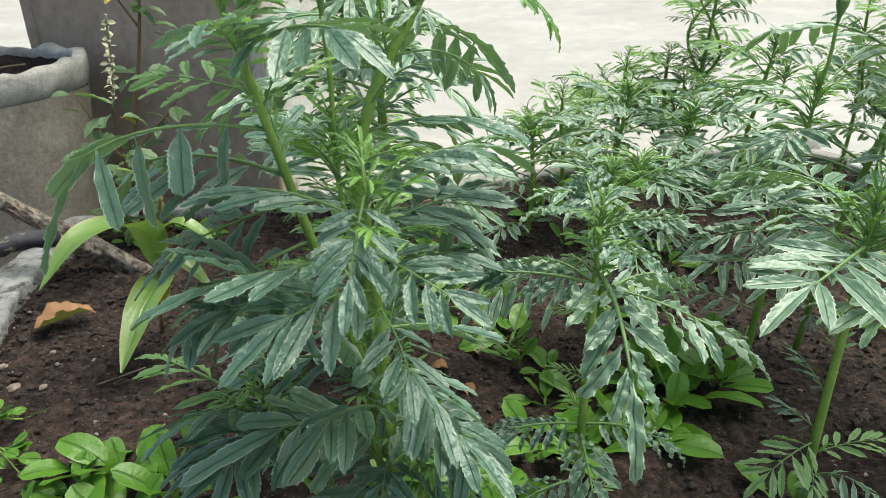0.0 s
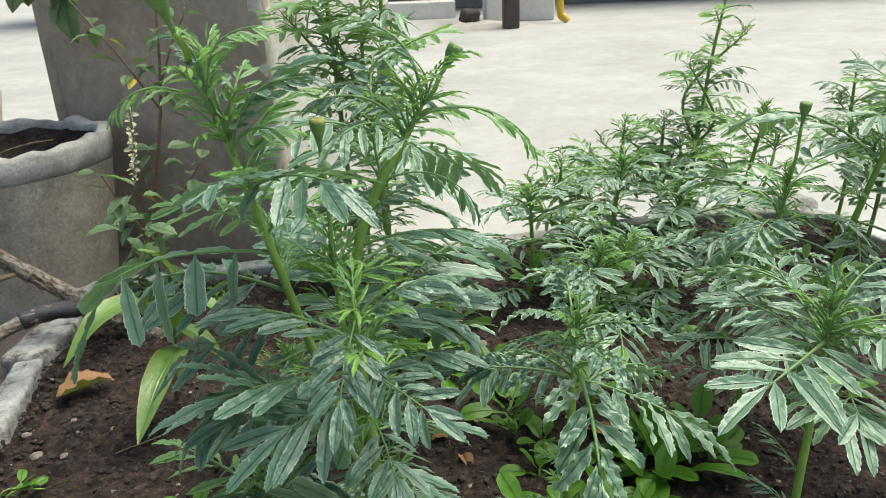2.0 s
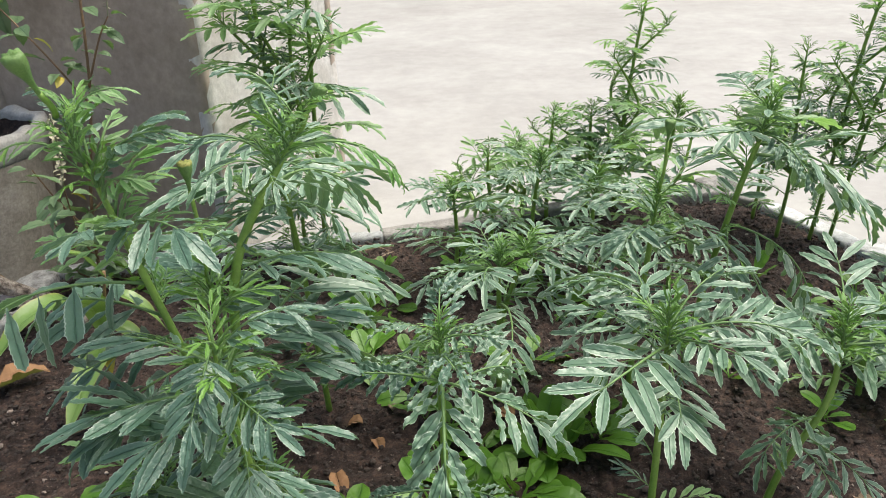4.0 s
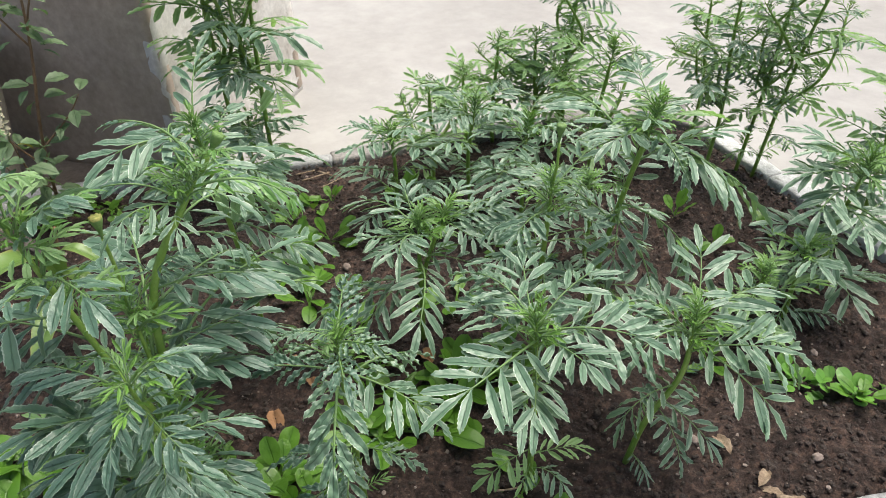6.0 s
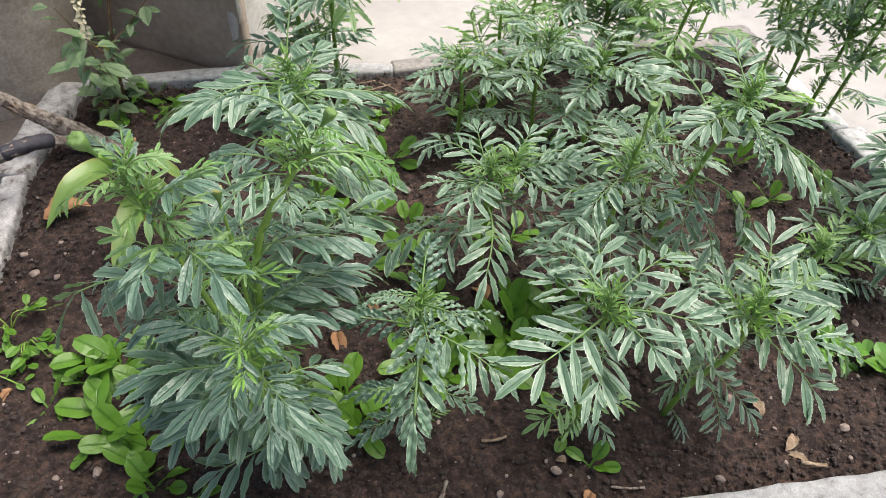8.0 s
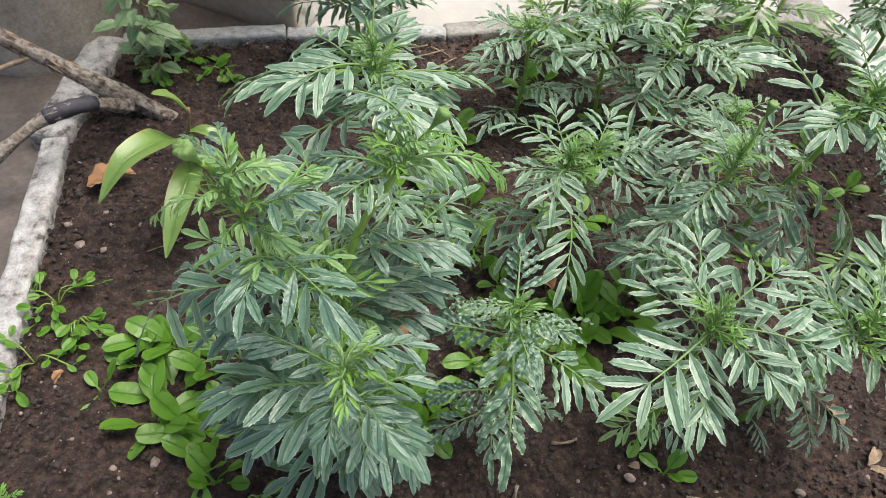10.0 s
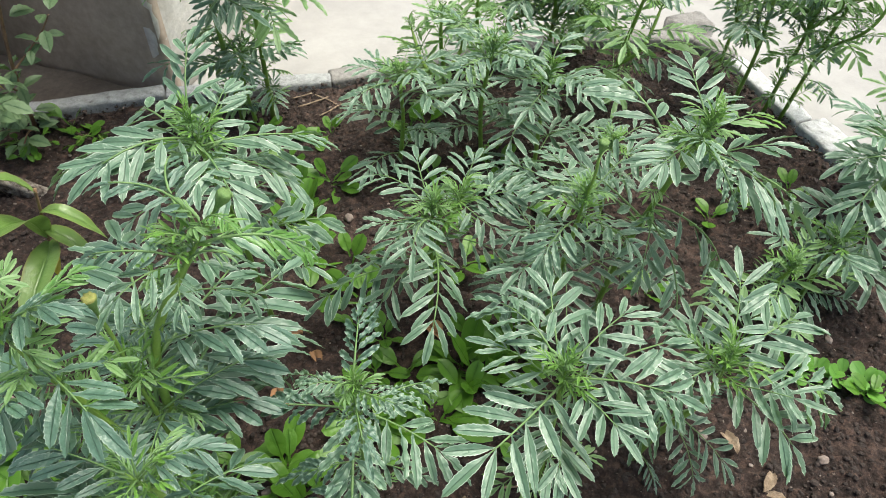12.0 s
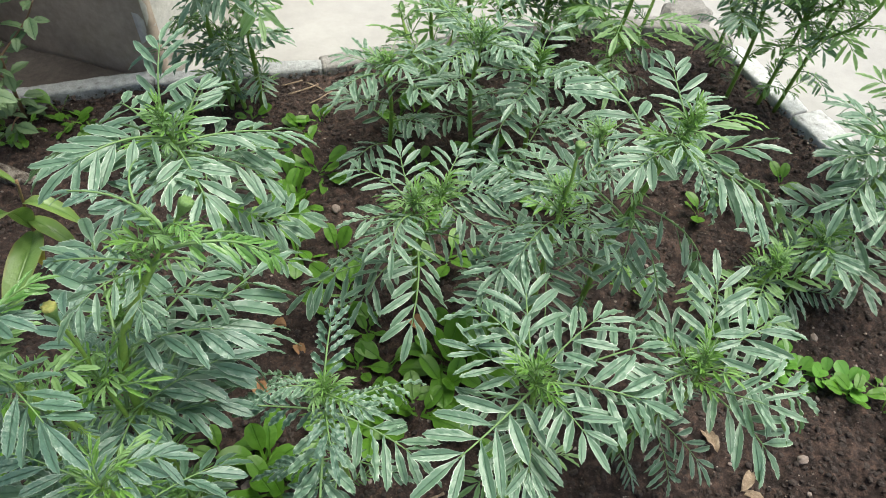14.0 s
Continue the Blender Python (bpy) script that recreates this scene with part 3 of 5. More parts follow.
def build_bud_meshes():
    out = []
    for open_tip in (False, True):
        verts, faces, idx = [], [], []
        rows = [(0.0, 0.0020), (0.012, 0.0024), (0.022, 0.0040), (0.030, 0.0066), (0.036, 0.0086), (0.041, 0.0094), (0.0445, 0.0086), (0.0455, 0.0055), (0.0448, 0.0020)]
        sides = 14
        for z, r in rows:
            for s in range(sides):
                a = 2 * math.pi * s / sides
                rr = r * (1 + (0.07 if s % 2 else -0.05) * min(1, z / 0.03))
                verts.append((rr * math.cos(a), rr * math.sin(a), z + (0.002 if s % 2 and z > 0.04 else 0)))
        for k in range(len(rows) - 1):
            for s in range(sides):
                t = (s + 1) % sides
                faces.append((k * sides + s, k * sides + t, (k + 1) * sides + t, (k + 1) * sides + s))
                idx.append(1 if open_tip and k >= 5 else 0)
        faces.append(tuple((len(rows) - 1) * sides + s for s in range(sides)))
        idx.append(1 if open_tip else 0)
        out.append(mesh_of("bud", verts, faces, [BUD, BUD_TIP], None, idx))
    return out


BUDS = build_bud_meshes()


def marigold(label, shoots, keys=(), buds=(), seed=0, leaves=FULL, top=THIN, size=1.0, gap=0.036, heart=9, low=0.10, fill=1.0, thick=0.0047, bare=(0, 0), upper=None, upper_from=0.7, axil=0, lift=2, near=None, rosette=0, girth=(), group="marigolds in the bed"):
    """A marigold. shoots: lines of the stems from the soil up; keys: (shoot, height share, tip of a leaf); buds: (foot, head, open)."""
    rng = random.Random(seed)
    root = tagged(new("marigold_plant"), label, "plant", group)
    base = Vector(shoots[0][0])
    root.matrix_basis = Matrix.Translation(base)
    off = Matrix.Translation(-base)
    lines = []
    for si, sh in enumerate(shoots):
        line = spline(sh, 16)
        lines.append(line)
        r0 = thick * (girth[si] if girth else 1.0 if si == 0 else 0.85)
        tv, tf = tube_data(line, [r0 * (1 - 0.32 * k / 16) * min(1.0, 0.15 + (16 - k) * 0.28) for k in range(17)], 10, 0.07)
        piece("stem", mesh_of("stem", tv, tf, [STEM]), root, off)

    def at(line, s):
        u = max(0, min(0.9999, s)) * 16
        i = int(u)
        return line[i].lerp(line[i + 1], u - i)

    for shoot, s, tip, *kind in keys:
        b = at(lines[shoot], s)
        if (Vector(tip) - b).length > 0.25:
            b = min((at(lines[shoot], q / 40) for q in range(4, 39)), key=lambda p: (Vector(tip) - p).length + 0.25 * (p - b).length)
        way = Vector(tip) - b
        if way.length > 0.28:
            way *= 0.28 / way.length
        k = rng.choice(kind[0] if kind else LONG if way.length > 0.195 and leaves is not CRINKLED else leaves)
        piece("leaf", k, root, off @ aim(b, way, way.length / LEAF, rng.uniform(-20, 20)))
    for si, line in enumerate(lines):
        length = sum((line[k + 1] - line[k]).length for k in range(16))
        count = max(2, int(length * (1 - low) / gap))
        turn = rng.uniform(0, 6.28)
        for i in range(count):
            s = low + (0.97 - low) * i / count
            p = at(line, s)
            axis = (at(line, min(1, s + 0.06)) - at(line, s - 0.06)).normalized()
            turn += math.pi / 2 + rng.uniform(-0.35, 0.35)
            for opp in (0, math.pi):
                if rng.random() > fill or bare[0] < s < bare[1]:
                    continue
                a = turn + opp + rng.uniform(-0.3, 0.3)
                up = radians(lift + 30 * s ** 3 + rng.uniform(-12, 14))
                way = Vector((math.cos(a) * math.cos(up), math.sin(a) * math.cos(up), math.sin(up)))
                way = (way + axis * 0.15 * s).normalized()
                big = size * (0.62 + 0.55 * math.sin(math.pi * min(1, 0.12 + 0.80 * s))) * rng.uniform(0.78, 1.15)
                if s > 0.8:
                    big *= 1 - 1.0 * (s - 0.8)
                reach = p.z + way.z * LEAF * big
                if reach < 0.015:
                    way.z += (0.02 - reach) / (LEAF * big)
                tip = p + way * (LEAF * big)
                if near is not None and tip.y < near + 0.6 * max(0.0, 0.30 - tip.z):
                    continue
                pool = upper if upper and s > upper_from else leaves
                piece("leaf", rng.choice(pool), root, off @ aim(p, way, big, rng.uniform(-18, 18)))
            for j in range(axil if s < 0.72 else (axil + 1) // 2):
                a = rng.uniform(0, 6.28)
                up = radians(rng.uniform(5, 65))
                way = Vector((math.cos(a) * math.cos(up), math.sin(a) * math.cos(up), math.sin(up)))
                piece("leaf", rng.choice(top if s > 0.72 else SPRIG), root, off @ aim(p, way, size * rng.uniform(0.28, 0.55), rng.uniform(-30, 30)))
        for i in range(heart * 2 if si == 0 else heart + heart // 2):
            f = i / (heart * 2)
            a = i * 2.4 + rng.uniform(-0.5, 0.5)
            up = radians(12 + 66 * f ** 0.8 + rng.uniform(-14, 14))
            way = Vector((math.cos(a) * math.cos(up), math.sin(a) * math.cos(up), math.sin(up)))
            p = at(line, 0.86 + 0.14 * f)
            piece("leaf", rng.choice(top), root, off @ aim(p, way, size * rng.uniform(0.28, 0.56) * (1.05 - 0.45 * f), rng.uniform(-30, 30)))
        for i in range(rosette):
            a = turn + 6.283 * i / rosette + rng.uniform(-0.25, 0.25)
            up = radians(rng.uniform(-6, 22))
            way = Vector((math.cos(a) * math.cos(up), math.sin(a) * math.cos(up), math.sin(up)))
            p = at(line, rng.uniform(0.82, 0.95))
            big = size * rng.uniform(0.8, 1.05)
            if near is None or (p + way * (LEAF * big)).y > near:
                piece("leaf", rng.choice(leaves), root, off @ aim(p, way, big, rng.uniform(-15, 15)))
    for foot, head, is_open, *big in buds:
        f, h = Vector(foot), Vector(head)
        d = h - f
        q = d.to_track_quat("Z", "Y").to_matrix().to_4x4()
        scale = big[0] if big else 0.65
        top_len = 0.046 * scale
        neck = h - d.normalized() * top_len
        if d.length > top_len:
            line = spline([f, f.lerp(neck, 0.5) + Vector((0.002, 0, 0)), neck + d.normalized() * 0.004], 6)
            tv, tf = tube_data(line, [0.0030 * scale] * 7, 7)
            piece("flower_stalk", mesh_of("flower_stalk", tv, tf, [STEM]), root, off)
        piece("bud", BUDS[1 if is_open else 0], root, off @ Matrix.Translation(neck) @ q @ Matrix.Scale(scale, 4), "green flower bud showing yellow" if is_open else "closed green flower bud")
    return root


def small_marigold(x, y, h, label, seed, size=0.7, leaves=FULL, **more):
    r = random.Random(seed)
    return marigold(label, [[(x, y, soil_height(x, y) - 0.005), (x + r.uniform(-0.01, 0.01), y + r.uniform(-0.01, 0.01), h * 0.5), (x + r.uniform(-0.02, 0.02), y + r.uniform(-0.02, 0.02), h)]], seed=seed, size=size, leaves=leaves, **more)


def tall_marigold(x, y, h, dx, dy, label, seed, size=1.15, **more):
    """A tall back-row plant whose stem leans by dx, dy over its height."""
    r = random.Random(seed)
    line = [(x, y, soil_height(x, y) - 0.005), (x + dx * 0.2 + r.uniform(-0.01, 0.01), y + dy * 0.2, h * 0.35), (x + dx * 0.55, y + dy * 0.55, h * 0.7), (x + dx, y + dy, h)]
    side = [line[1], (x + dx * 0.4 + r.uniform(-0.05, 0.05), y + dy * 0.4 + r.uniform(-0.05, 0.05), h * 0.55), (x + dx * 0.7 + r.uniform(-0.09, 0.09), y + dy * 0.7 + r.uniform(-0.09, 0.09), h * 0.82)]
    other = [line[1], (x + dx * 0.35 + r.uniform(-0.06, 0.06), y + dy * 0.3 + r.uniform(-0.06, 0.06), h * 0.48), (x + dx * 0.5 + r.uniform(-0.11, 0.11), y + dy * 0.5 + r.uniform(-0.11, 0.11), h * 0.70)]
    opts = dict(leaves=SPARSE, upper=UPPER, gap=0.050, heart=4, axil=1, lift=6, fill=0.9, thick=0.0052, group="tall marigolds at the back")
    opts.update(more)
    return marigold(label, [line, side, other], seed=seed, size=size, **opts)


# ---- the marigolds, from the front of the bed to the back ----
marigold("tall bushy marigold with grey-green leaves and three buds",
         [[(0.045, 0.56, -0.005), (0.045, 0.555, 0.18), (0.008, 0.53, 0.36), (-0.017, 0.525, 0.466), (-0.044, 0.525, 0.567)],
          [(0.05, 0.558, 0.06), (0.058, 0.50, 0.24), (0.060, 0.455, 0.440)],
          [(0.046, 0.556, 0.15), (0.035, 0.585, 0.40), (0.098, 0.640, 0.535)],
          [(0.04, 0.55, 0.12), (0.03, 0.56, 0.28), (0.022, 0.563, 0.43)],
          [(0.045, 0.56, 0.02), (-0.03, 0.56, 0.12), (-0.05, 0.54, 0.22)],
          [(0.045, 0.56, 0.02), (0.07, 0.53, 0.10), (0.08, 0.51, 0.20)]],
         keys=[(0, 0.68, (-0.163, 0.47, 0.368), HANGING), (1, 0.84, (-0.09, 0.45, 0.345)), (1, 0.95, (0.057, 0.385, 0.375)), (1, 0.62, (0.112, 0.405, 0.275), FAN), (4, 0.9, (-0.179, 0.60, 0.226), SPRIG), (0, 0.24, (-0.085, 0.44, 0.230), HANGING),
               (0, 0.93, (-0.104, 0.49, 0.532), STRAP), (2, 0.95, (0.007, 0.62, 0.589), STRAP), (0, 0.93, (0.027, 0.52, 0.594), STRAP), (0, 0.86, (0.051, 0.53, 0.559), STRAP), (2, 0.92, (0.194, 0.66, 0.460), STRAP), (0, 0.90, (-0.075, 0.60, 0.57), STRAP),
               (2, 0.93, (0.05, 0.74, 0.53), STRAP), (2, 0.86, (-0.01, 0.60, 0.525), STRAP), (2, 0.98, (0.145, 0.60, 0.565), STRAP), (0, 0.97, (-0.085, 0.55, 0.59), STRAP), (0, 0.82, (0.035, 0.58, 0.55), STRAP),
               (0, 0.80, (0.082, 0.44, 0.500)), (2, 0.55, (0.171, 0.62, 0.404)), (2, 0.72, (0.144, 0.64, 0.421), UPPER), (2, 0.75, (0.16, 0.73, 0.42), UPPER), (1, 0.93, (0.144, 0.48, 0.440)), (1, 0.9, (-0.065, 0.50, 0.402)), (1, 0.7, (0.14, 0.56, 0.263)),
               (2, 0.8, (0.098, 0.55, 0.495), UPPER), (0, 0.76, (-0.008, 0.47, 0.520), UPPER), (0, 0.74, (-0.11, 0.55, 0.47), UPPER), (0, 0.72, (0.06, 0.53, 0.49), UPPER), (2, 0.84, (0.02, 0.54, 0.50), UPPER),
               (1, 0.55, (-0.055, 0.465, 0.400)), (1, 0.6, (0.114, 0.468, 0.220), FAN), (5, 0.9, (-0.058, 0.441, 0.130)), (3, 0.5, (0.161, 0.774, 0.360)), (3, 0.7, (0.152, 0.64, 0.360)), (3, 0.6, (-0.087, 0.79, 0.390)), (0, 0.6, (-0.156, 0.576, 0.380)), 
               (3, 0.85, (0.09, 0.585, 0.405)), (2, 0.5, (0.06, 0.79, 0.33)), (3, 0.9, (-0.05, 0.66, 0.42)), (0, 0.42, (-0.13, 0.575, 0.265)), (4, 0.8, (-0.13, 0.50, 0.17)), (5, 0.7, (0.12, 0.50, 0.12)), (3, 0.45, (0.137, 0.78, 0.20)), (1, 0.5, (0.0, 0.415, 0.25), FAN), (1, 0.75, (0.09, 0.395, 0.315)), (1, 0.45, (0.145, 0.45, 0.215), FAN), (1, 0.35, (0.06, 0.435, 0.165), FAN), (4, 0.95, (-0.06, 0.435, 0.19), FAN), (4, 0.9, (-0.12, 0.47, 0.225), FAN),
               (1, 0.78, (-0.02, 0.40, 0.335), FAN), (1, 0.85, (0.13, 0.41, 0.365)), (0, 0.5, (-0.09, 0.455, 0.30)), (0, 0.56, (-0.125, 0.53, 0.335)), (5, 0.95, (0.05, 0.46, 0.11), FAN), (5, 0.9, (0.14, 0.47, 0.14), FAN), (3, 0.6, (0.15, 0.60, 0.31)), (2, 0.4, (0.15, 0.66, 0.27)), (0, 0.35, (-0.11, 0.62, 0.20)), (3, 0.4, (0.03, 0.73, 0.22)), (4, 0.6, (-0.10, 0.66, 0.14))],
         buds=[((-0.049, 0.525, 0.575), (-0.054, 0.500, 0.623), False, 0.8), ((0.022, 0.563, 0.42), (0.023, 0.560, 0.528), True, 0.62), ((0.094, 0.64, 0.525), (0.120, 0.645, 0.566), False, 0.68)],
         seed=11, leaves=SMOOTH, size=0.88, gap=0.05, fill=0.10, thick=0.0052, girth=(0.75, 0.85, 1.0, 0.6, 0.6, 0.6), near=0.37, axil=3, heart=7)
marigold("young marigold with crinkled curled grey-green leaves",
         [[(0.215, 0.635, -0.005), (0.214, 0.62, 0.15), (0.215, 0.60, 0.345)]],
         keys=[(0, 0.88, (0.224, 0.432, 0.235)), (0, 0.45, (0.316, 0.605, 0.108)), (0, 0.97, (0.294, 0.567, 0.350)), (0, 0.97, (0.148, 0.572, 0.360)), (0, 0.85, (0.346, 0.548, 0.245), FULL),
               (0, 0.85, (0.09, 0.60, 0.295)), (0, 0.97, (0.212, 0.722, 0.345)), (0, 0.45, (0.106, 0.585, 0.14)), (0, 0.42, (0.22, 0.50, 0.10)), (0, 0.85, (0.12, 0.66, 0.27)), (0, 0.8, (0.32, 0.67, 0.25))],
         seed=21, size=0.72, leaves=CRINKLED, gap=0.045, fill=0.18, heart=9, rosette=1, bare=(0.32, 0.74), near=0.40, axil=1)
marigold("healthy marigold with broad pale-edged feathered leaves",
         [[(0.444, 0.66, -0.005), (0.444, 0.655, 0.15), (0.435, 0.63, 0.345)]],
         keys=[(0, 0.90, (0.309, 0.506, 0.31)), (0, 0.88, (0.425, 0.505, 0.27)), (0, 0.95, (0.537, 0.725, 0.347)), (0, 0.9, (0.603, 0.715, 0.29)), (0, 0.92, (0.33, 0.739, 0.326)),
               (0, 0.93, (0.593, 0.60, 0.315)), (0, 0.92, (0.50, 0.53, 0.34)), (0, 0.3, (0.36, 0.60, 0.07), UPPER), (0, 0.15, (0.50, 0.60, 0.05), UPPER), (0, 0.25, (0.53, 0.66, 0.09), UPPER), (0, 0.2, (0.42, 0.60, 0.06), UPPER), (0, 0.9, (0.43, 0.80, 0.33)), (0, 0.85, (0.34, 0.62, 0.26))],
         seed=31, size=0.85, gap=0.045, fill=0.18, heart=9, rosette=1, bare=(0.28, 0.72), near=0.46, axil=1)
marigold("leaning marigold with a bent stem and drooping leaves",
         [[(0.59, 0.705, -0.005), (0.60, 0.69, 0.10), (0.632, 0.685, 0.20), (0.632, 0.683, 0.30)]],
         keys=[(0, 0.93, (0.764, 0.769, 0.277)), (0, 0.9, (0.80, 0.665, 0.219)), (0, 0.85, (0.745, 0.60, 0.175)), (0, 0.45, (0.635, 0.605, 0.085)), (0, 0.95, (0.655, 0.81, 0.35)), (0, 0.9, (0.53, 0.60, 0.27)), (0, 0.88, (0.735, 0.823, 0.226)), (0, 0.6, (0.54, 0.63, 0.12)), (0, 0.5, (0.69, 0.62, 0.10))],
         seed=41, size=0.88, gap=0.05, fill=0.18, heart=9, rosette=1, bare=(0.3, 0.62), near=0.50, axil=1)
marigold("low spreading marigold with a bright green twin heart",
         [[(0.283, 0.965, -0.005), (0.283, 0.96, 0.12), (0.283, 0.958, 0.255)], [(0.283, 0.965, 0.12), (0.30, 0.968, 0.19), (0.325, 0.975, 0.25)]],
         keys=[(0, 0.93, (0.145, 1.02, 0.235)), (0, 0.7, (0.281, 0.735, 0.170)), (0, 0.55, (0.131, 0.95, 0.11)), (0, 0.75, (0.42, 0.93, 0.15)), (1, 0.9, (0.45, 1.03, 0.25)), (0, 0.6, (0.19, 0.83, 0.10)), (0, 0.9, (0.176, 0.91, 0.25)), (0, 0.9, (0.216, 0.86, 0.235)),
               (0, 0.45, (0.083, 0.866, 0.075)), (1, 0.95, (0.40, 0.90, 0.24)), (1, 0.9, (0.36, 1.10, 0.25)), (0, 0.95, (0.25, 1.09, 0.26))],
         seed=51, size=0.95, gap=0.06, fill=0.15, heart=10, rosette=1, axil=1, near=0.72)
marigold("marigold with long arching grey-green side leaves",
         [[(0.02, 0.93, -0.005), (0.015, 0.90, 0.25), (0.010, 0.855, 0.47)]],
         keys=[(0, 0.90, (0.165, 0.95, 0.37)), (0, 0.90, (-0.23, 0.905, 0.325)), (0, 0.86, (-0.12, 0.99, 0.38)), (0, 0.96, (0.005, 0.96, 0.54)), (0, 0.85, (0.14, 0.87, 0.33)), (0, 0.8, (-0.12, 0.80, 0.32)), (0, 0.7, (-0.13, 1.0, 0.30)), (0, 0.75, (0.10, 1.02, 0.28)), (0, 0.93, (-0.09, 0.73, 0.46)), (0, 0.9, (0.10, 0.73, 0.42)), (0, 0.62, (0.131, 0.906, 0.206)), (0, 0.6, (0.067, 1.03, 0.23)), (0, 0.45, (0.155, 0.99, 0.175)), (0, 0.4, (-0.11, 0.97, 0.17)), (0, 0.5, (-0.05, 1.06, 0.2))],
         seed=61, leaves=BROAD, size=0.95, gap=0.050, fill=0.45, heart=9, rosette=2, bare=(0.6, 0.7), near=0.72, axil=1)
marigold("slender marigold carrying one round bud",
         [[(0.465, 0.905, -0.005), (0.468, 0.88, 0.2), (0.472, 0.85, 0.39)]],
         keys=[(0, 0.9, (0.35, 0.93, 0.37)), (0, 0.95, (0.56, 0.93, 0.42)), (0, 0.85, (0.40, 0.76, 0.33)), (0, 0.85, (0.55, 0.79, 0.33)), (0, 0.8, (0.37, 0.84, 0.29)), (0, 0.7, (0.58, 0.88, 0.25)), (0, 0.6, (0.46, 0.74, 0.20)), (0, 0.55, (0.36, 0.93, 0.17))],
         buds=[((0.472, 0.85, 0.385), (0.476, 0.842, 0.475), False)], seed=71, size=0.85, gap=0.055, fill=0.18, heart=8, rosette=1, near=0.70, axil=1)
marigold("tall leaning marigold with a bright green tufted top",
         [[(0.555, 0.96, -0.005), (0.568, 0.935, 0.2), (0.586, 0.90, 0.37), (0.605, 0.88, 0.475)]],
         keys=[(0, 0.82, (0.484, 1.133, 0.385)), (0, 0.80, (0.80, 0.925, 0.29), FULL), (0, 0.97, (0.59, 1.0, 0.50)), (0, 0.93, (0.715, 0.965, 0.43), UPPER), (0, 0.9, (0.655, 0.82, 0.37), CRINKLED), (0, 0.5, (0.62, 0.80, 0.13)), (0, 0.55, (0.70, 0.88, 0.16)), (0, 0.85, (0.73, 0.83, 0.33)),
               (0, 0.55, (0.56, 0.82, 0.22), FULL), (0, 0.4, (0.66, 1.02, 0.15)), (0, 0.45, (0.42, 1.05, 0.18))],
         seed=81, leaves=BROAD, size=0.9, gap=0.06, fill=0.40, heart=9, rosette=2, top=THIN, upper=UPPER, upper_from=0.85, near=0.75, axil=3)
LOW = "low marigold with dense feathered leaves"
small_marigold(0.372, 1.37, 0.27, "marigold with broad leaf fans and a bright green top", 91, 1.0, fill=1.0, gap=0.048, rosette=4, heart=7)
small_marigold(0.48, 1.34, 0.22, LOW, 92, 1.05, fill=0.7, gap=0.045, rosette=7, heart=7)
small_marigold(0.205, 1.34, 0.22, LOW, 93, 0.95, gap=0.045, fill=0.8, axil=1, rosette=5, heart=8)
small_marigold(0.60, 1.22, 0.17, LOW, 94, 0.85, gap=0.045, fill=0.6, rosette=5, heart=8)
small_marigold(-0.10, 0.78, 0.20, LOW, 114, 0.85, gap=0.04)
small_marigold(0.84, 0.97, 0.15, "small light green marigold beside bare soil", 109, 0.75, UPPER, gap=0.03, axil=2)
small_marigold(0.93, 1.02, 0.16, LOW, 117, 0.85, gap=0.035)
small_marigold(1.02, 1.10, 0.27, "bushy marigold with long drooping leaves", 107, 1.1, gap=0.045, axil=1, rosette=4, keys=[(0, 0.9, (0.875, 1.06, 0.25), BROAD), (0, 0.8, (0.90, 0.975, 0.20), BROAD), (0, 0.95, (0.92, 1.20, 0.30), BROAD), (0, 0.6, (0.94, 0.955, 0.12), BROAD), (0, 0.7, (1.05, 0.93, 0.18), BROAD)])
TALL = "tall marigold with loose airy leaves and several nodes"
BACK = "slim back-row marigold with fresh green leaves"
tall_marigold(1.17, 1.27, 0.44, -0.02, -0.02, "bushy marigold with long drooping leaves", 108, 0.95)
EDGE = dict(leaves=UPPER, gap=0.05, fill=0.8, lift=12)
tall_marigold(0.28, 1.53, 0.24, 0.0, -0.02, BACK, 115, 0.75, **EDGE)
tall_marigold(0.43, 1.735, 0.27, 0.01, -0.02, BACK, 96, 0.8, **EDGE)
tall_marigold(0.53, 1.745, 0.28, 0.0, -0.02, BACK, 116, 0.85, **EDGE)
tall_marigold(0.61, 1.765, 0.26, 0.0, -0.02, BACK, 118, 0.75, **EDGE)
tall_marigold(0.355, 1.66, 0.22, 0.0, -0.02, BACK, 119, 0.7, **EDGE)
tall_marigold(0.655, 1.55, 0.32, 0.015, -0.05, "marigold with a bright yellow-green top", 97, 0.95, leaves=UPPER, gap=0.055, fill=0.8, heart=9)
LEAFY = dict(leaves=UPPER + SPARSE, fill=0.48, gap=0.045, low=0.04, axil=2, lift=4)
tall_marigold(-0.145, 1.462, 0.80, -0.03, -0.03, TALL, 98, 1.15, **LEAFY)
tall_marigold(-0.082, 1.475, 0.74, 0.03, -0.02, TALL, 99, 1.15, **LEAFY)
small_marigold(-0.115, 1.455, 0.17, "low leafy side shoots of a tall marigold", 121, 1.0, FULL, gap=0.035, fill=0.8, rosette=5, heart=5, axil=1)
AIRY_TOP = dict(fill=0.62, axil=3, thick=0.0045)
tall_marigold(0.60, 1.76, 0.58, 0.05, -0.03, TALL, 101, 0.85, **AIRY_TOP)
tall_marigold(0.936, 1.562, 0.44, 0.0, 0.0, TALL, 103, 0.8, **AIRY_TOP)
tall_marigold(0.932, 1.70, 0.40, -0.02, -0.02, TALL, 104, 0.7, **AIRY_TOP)
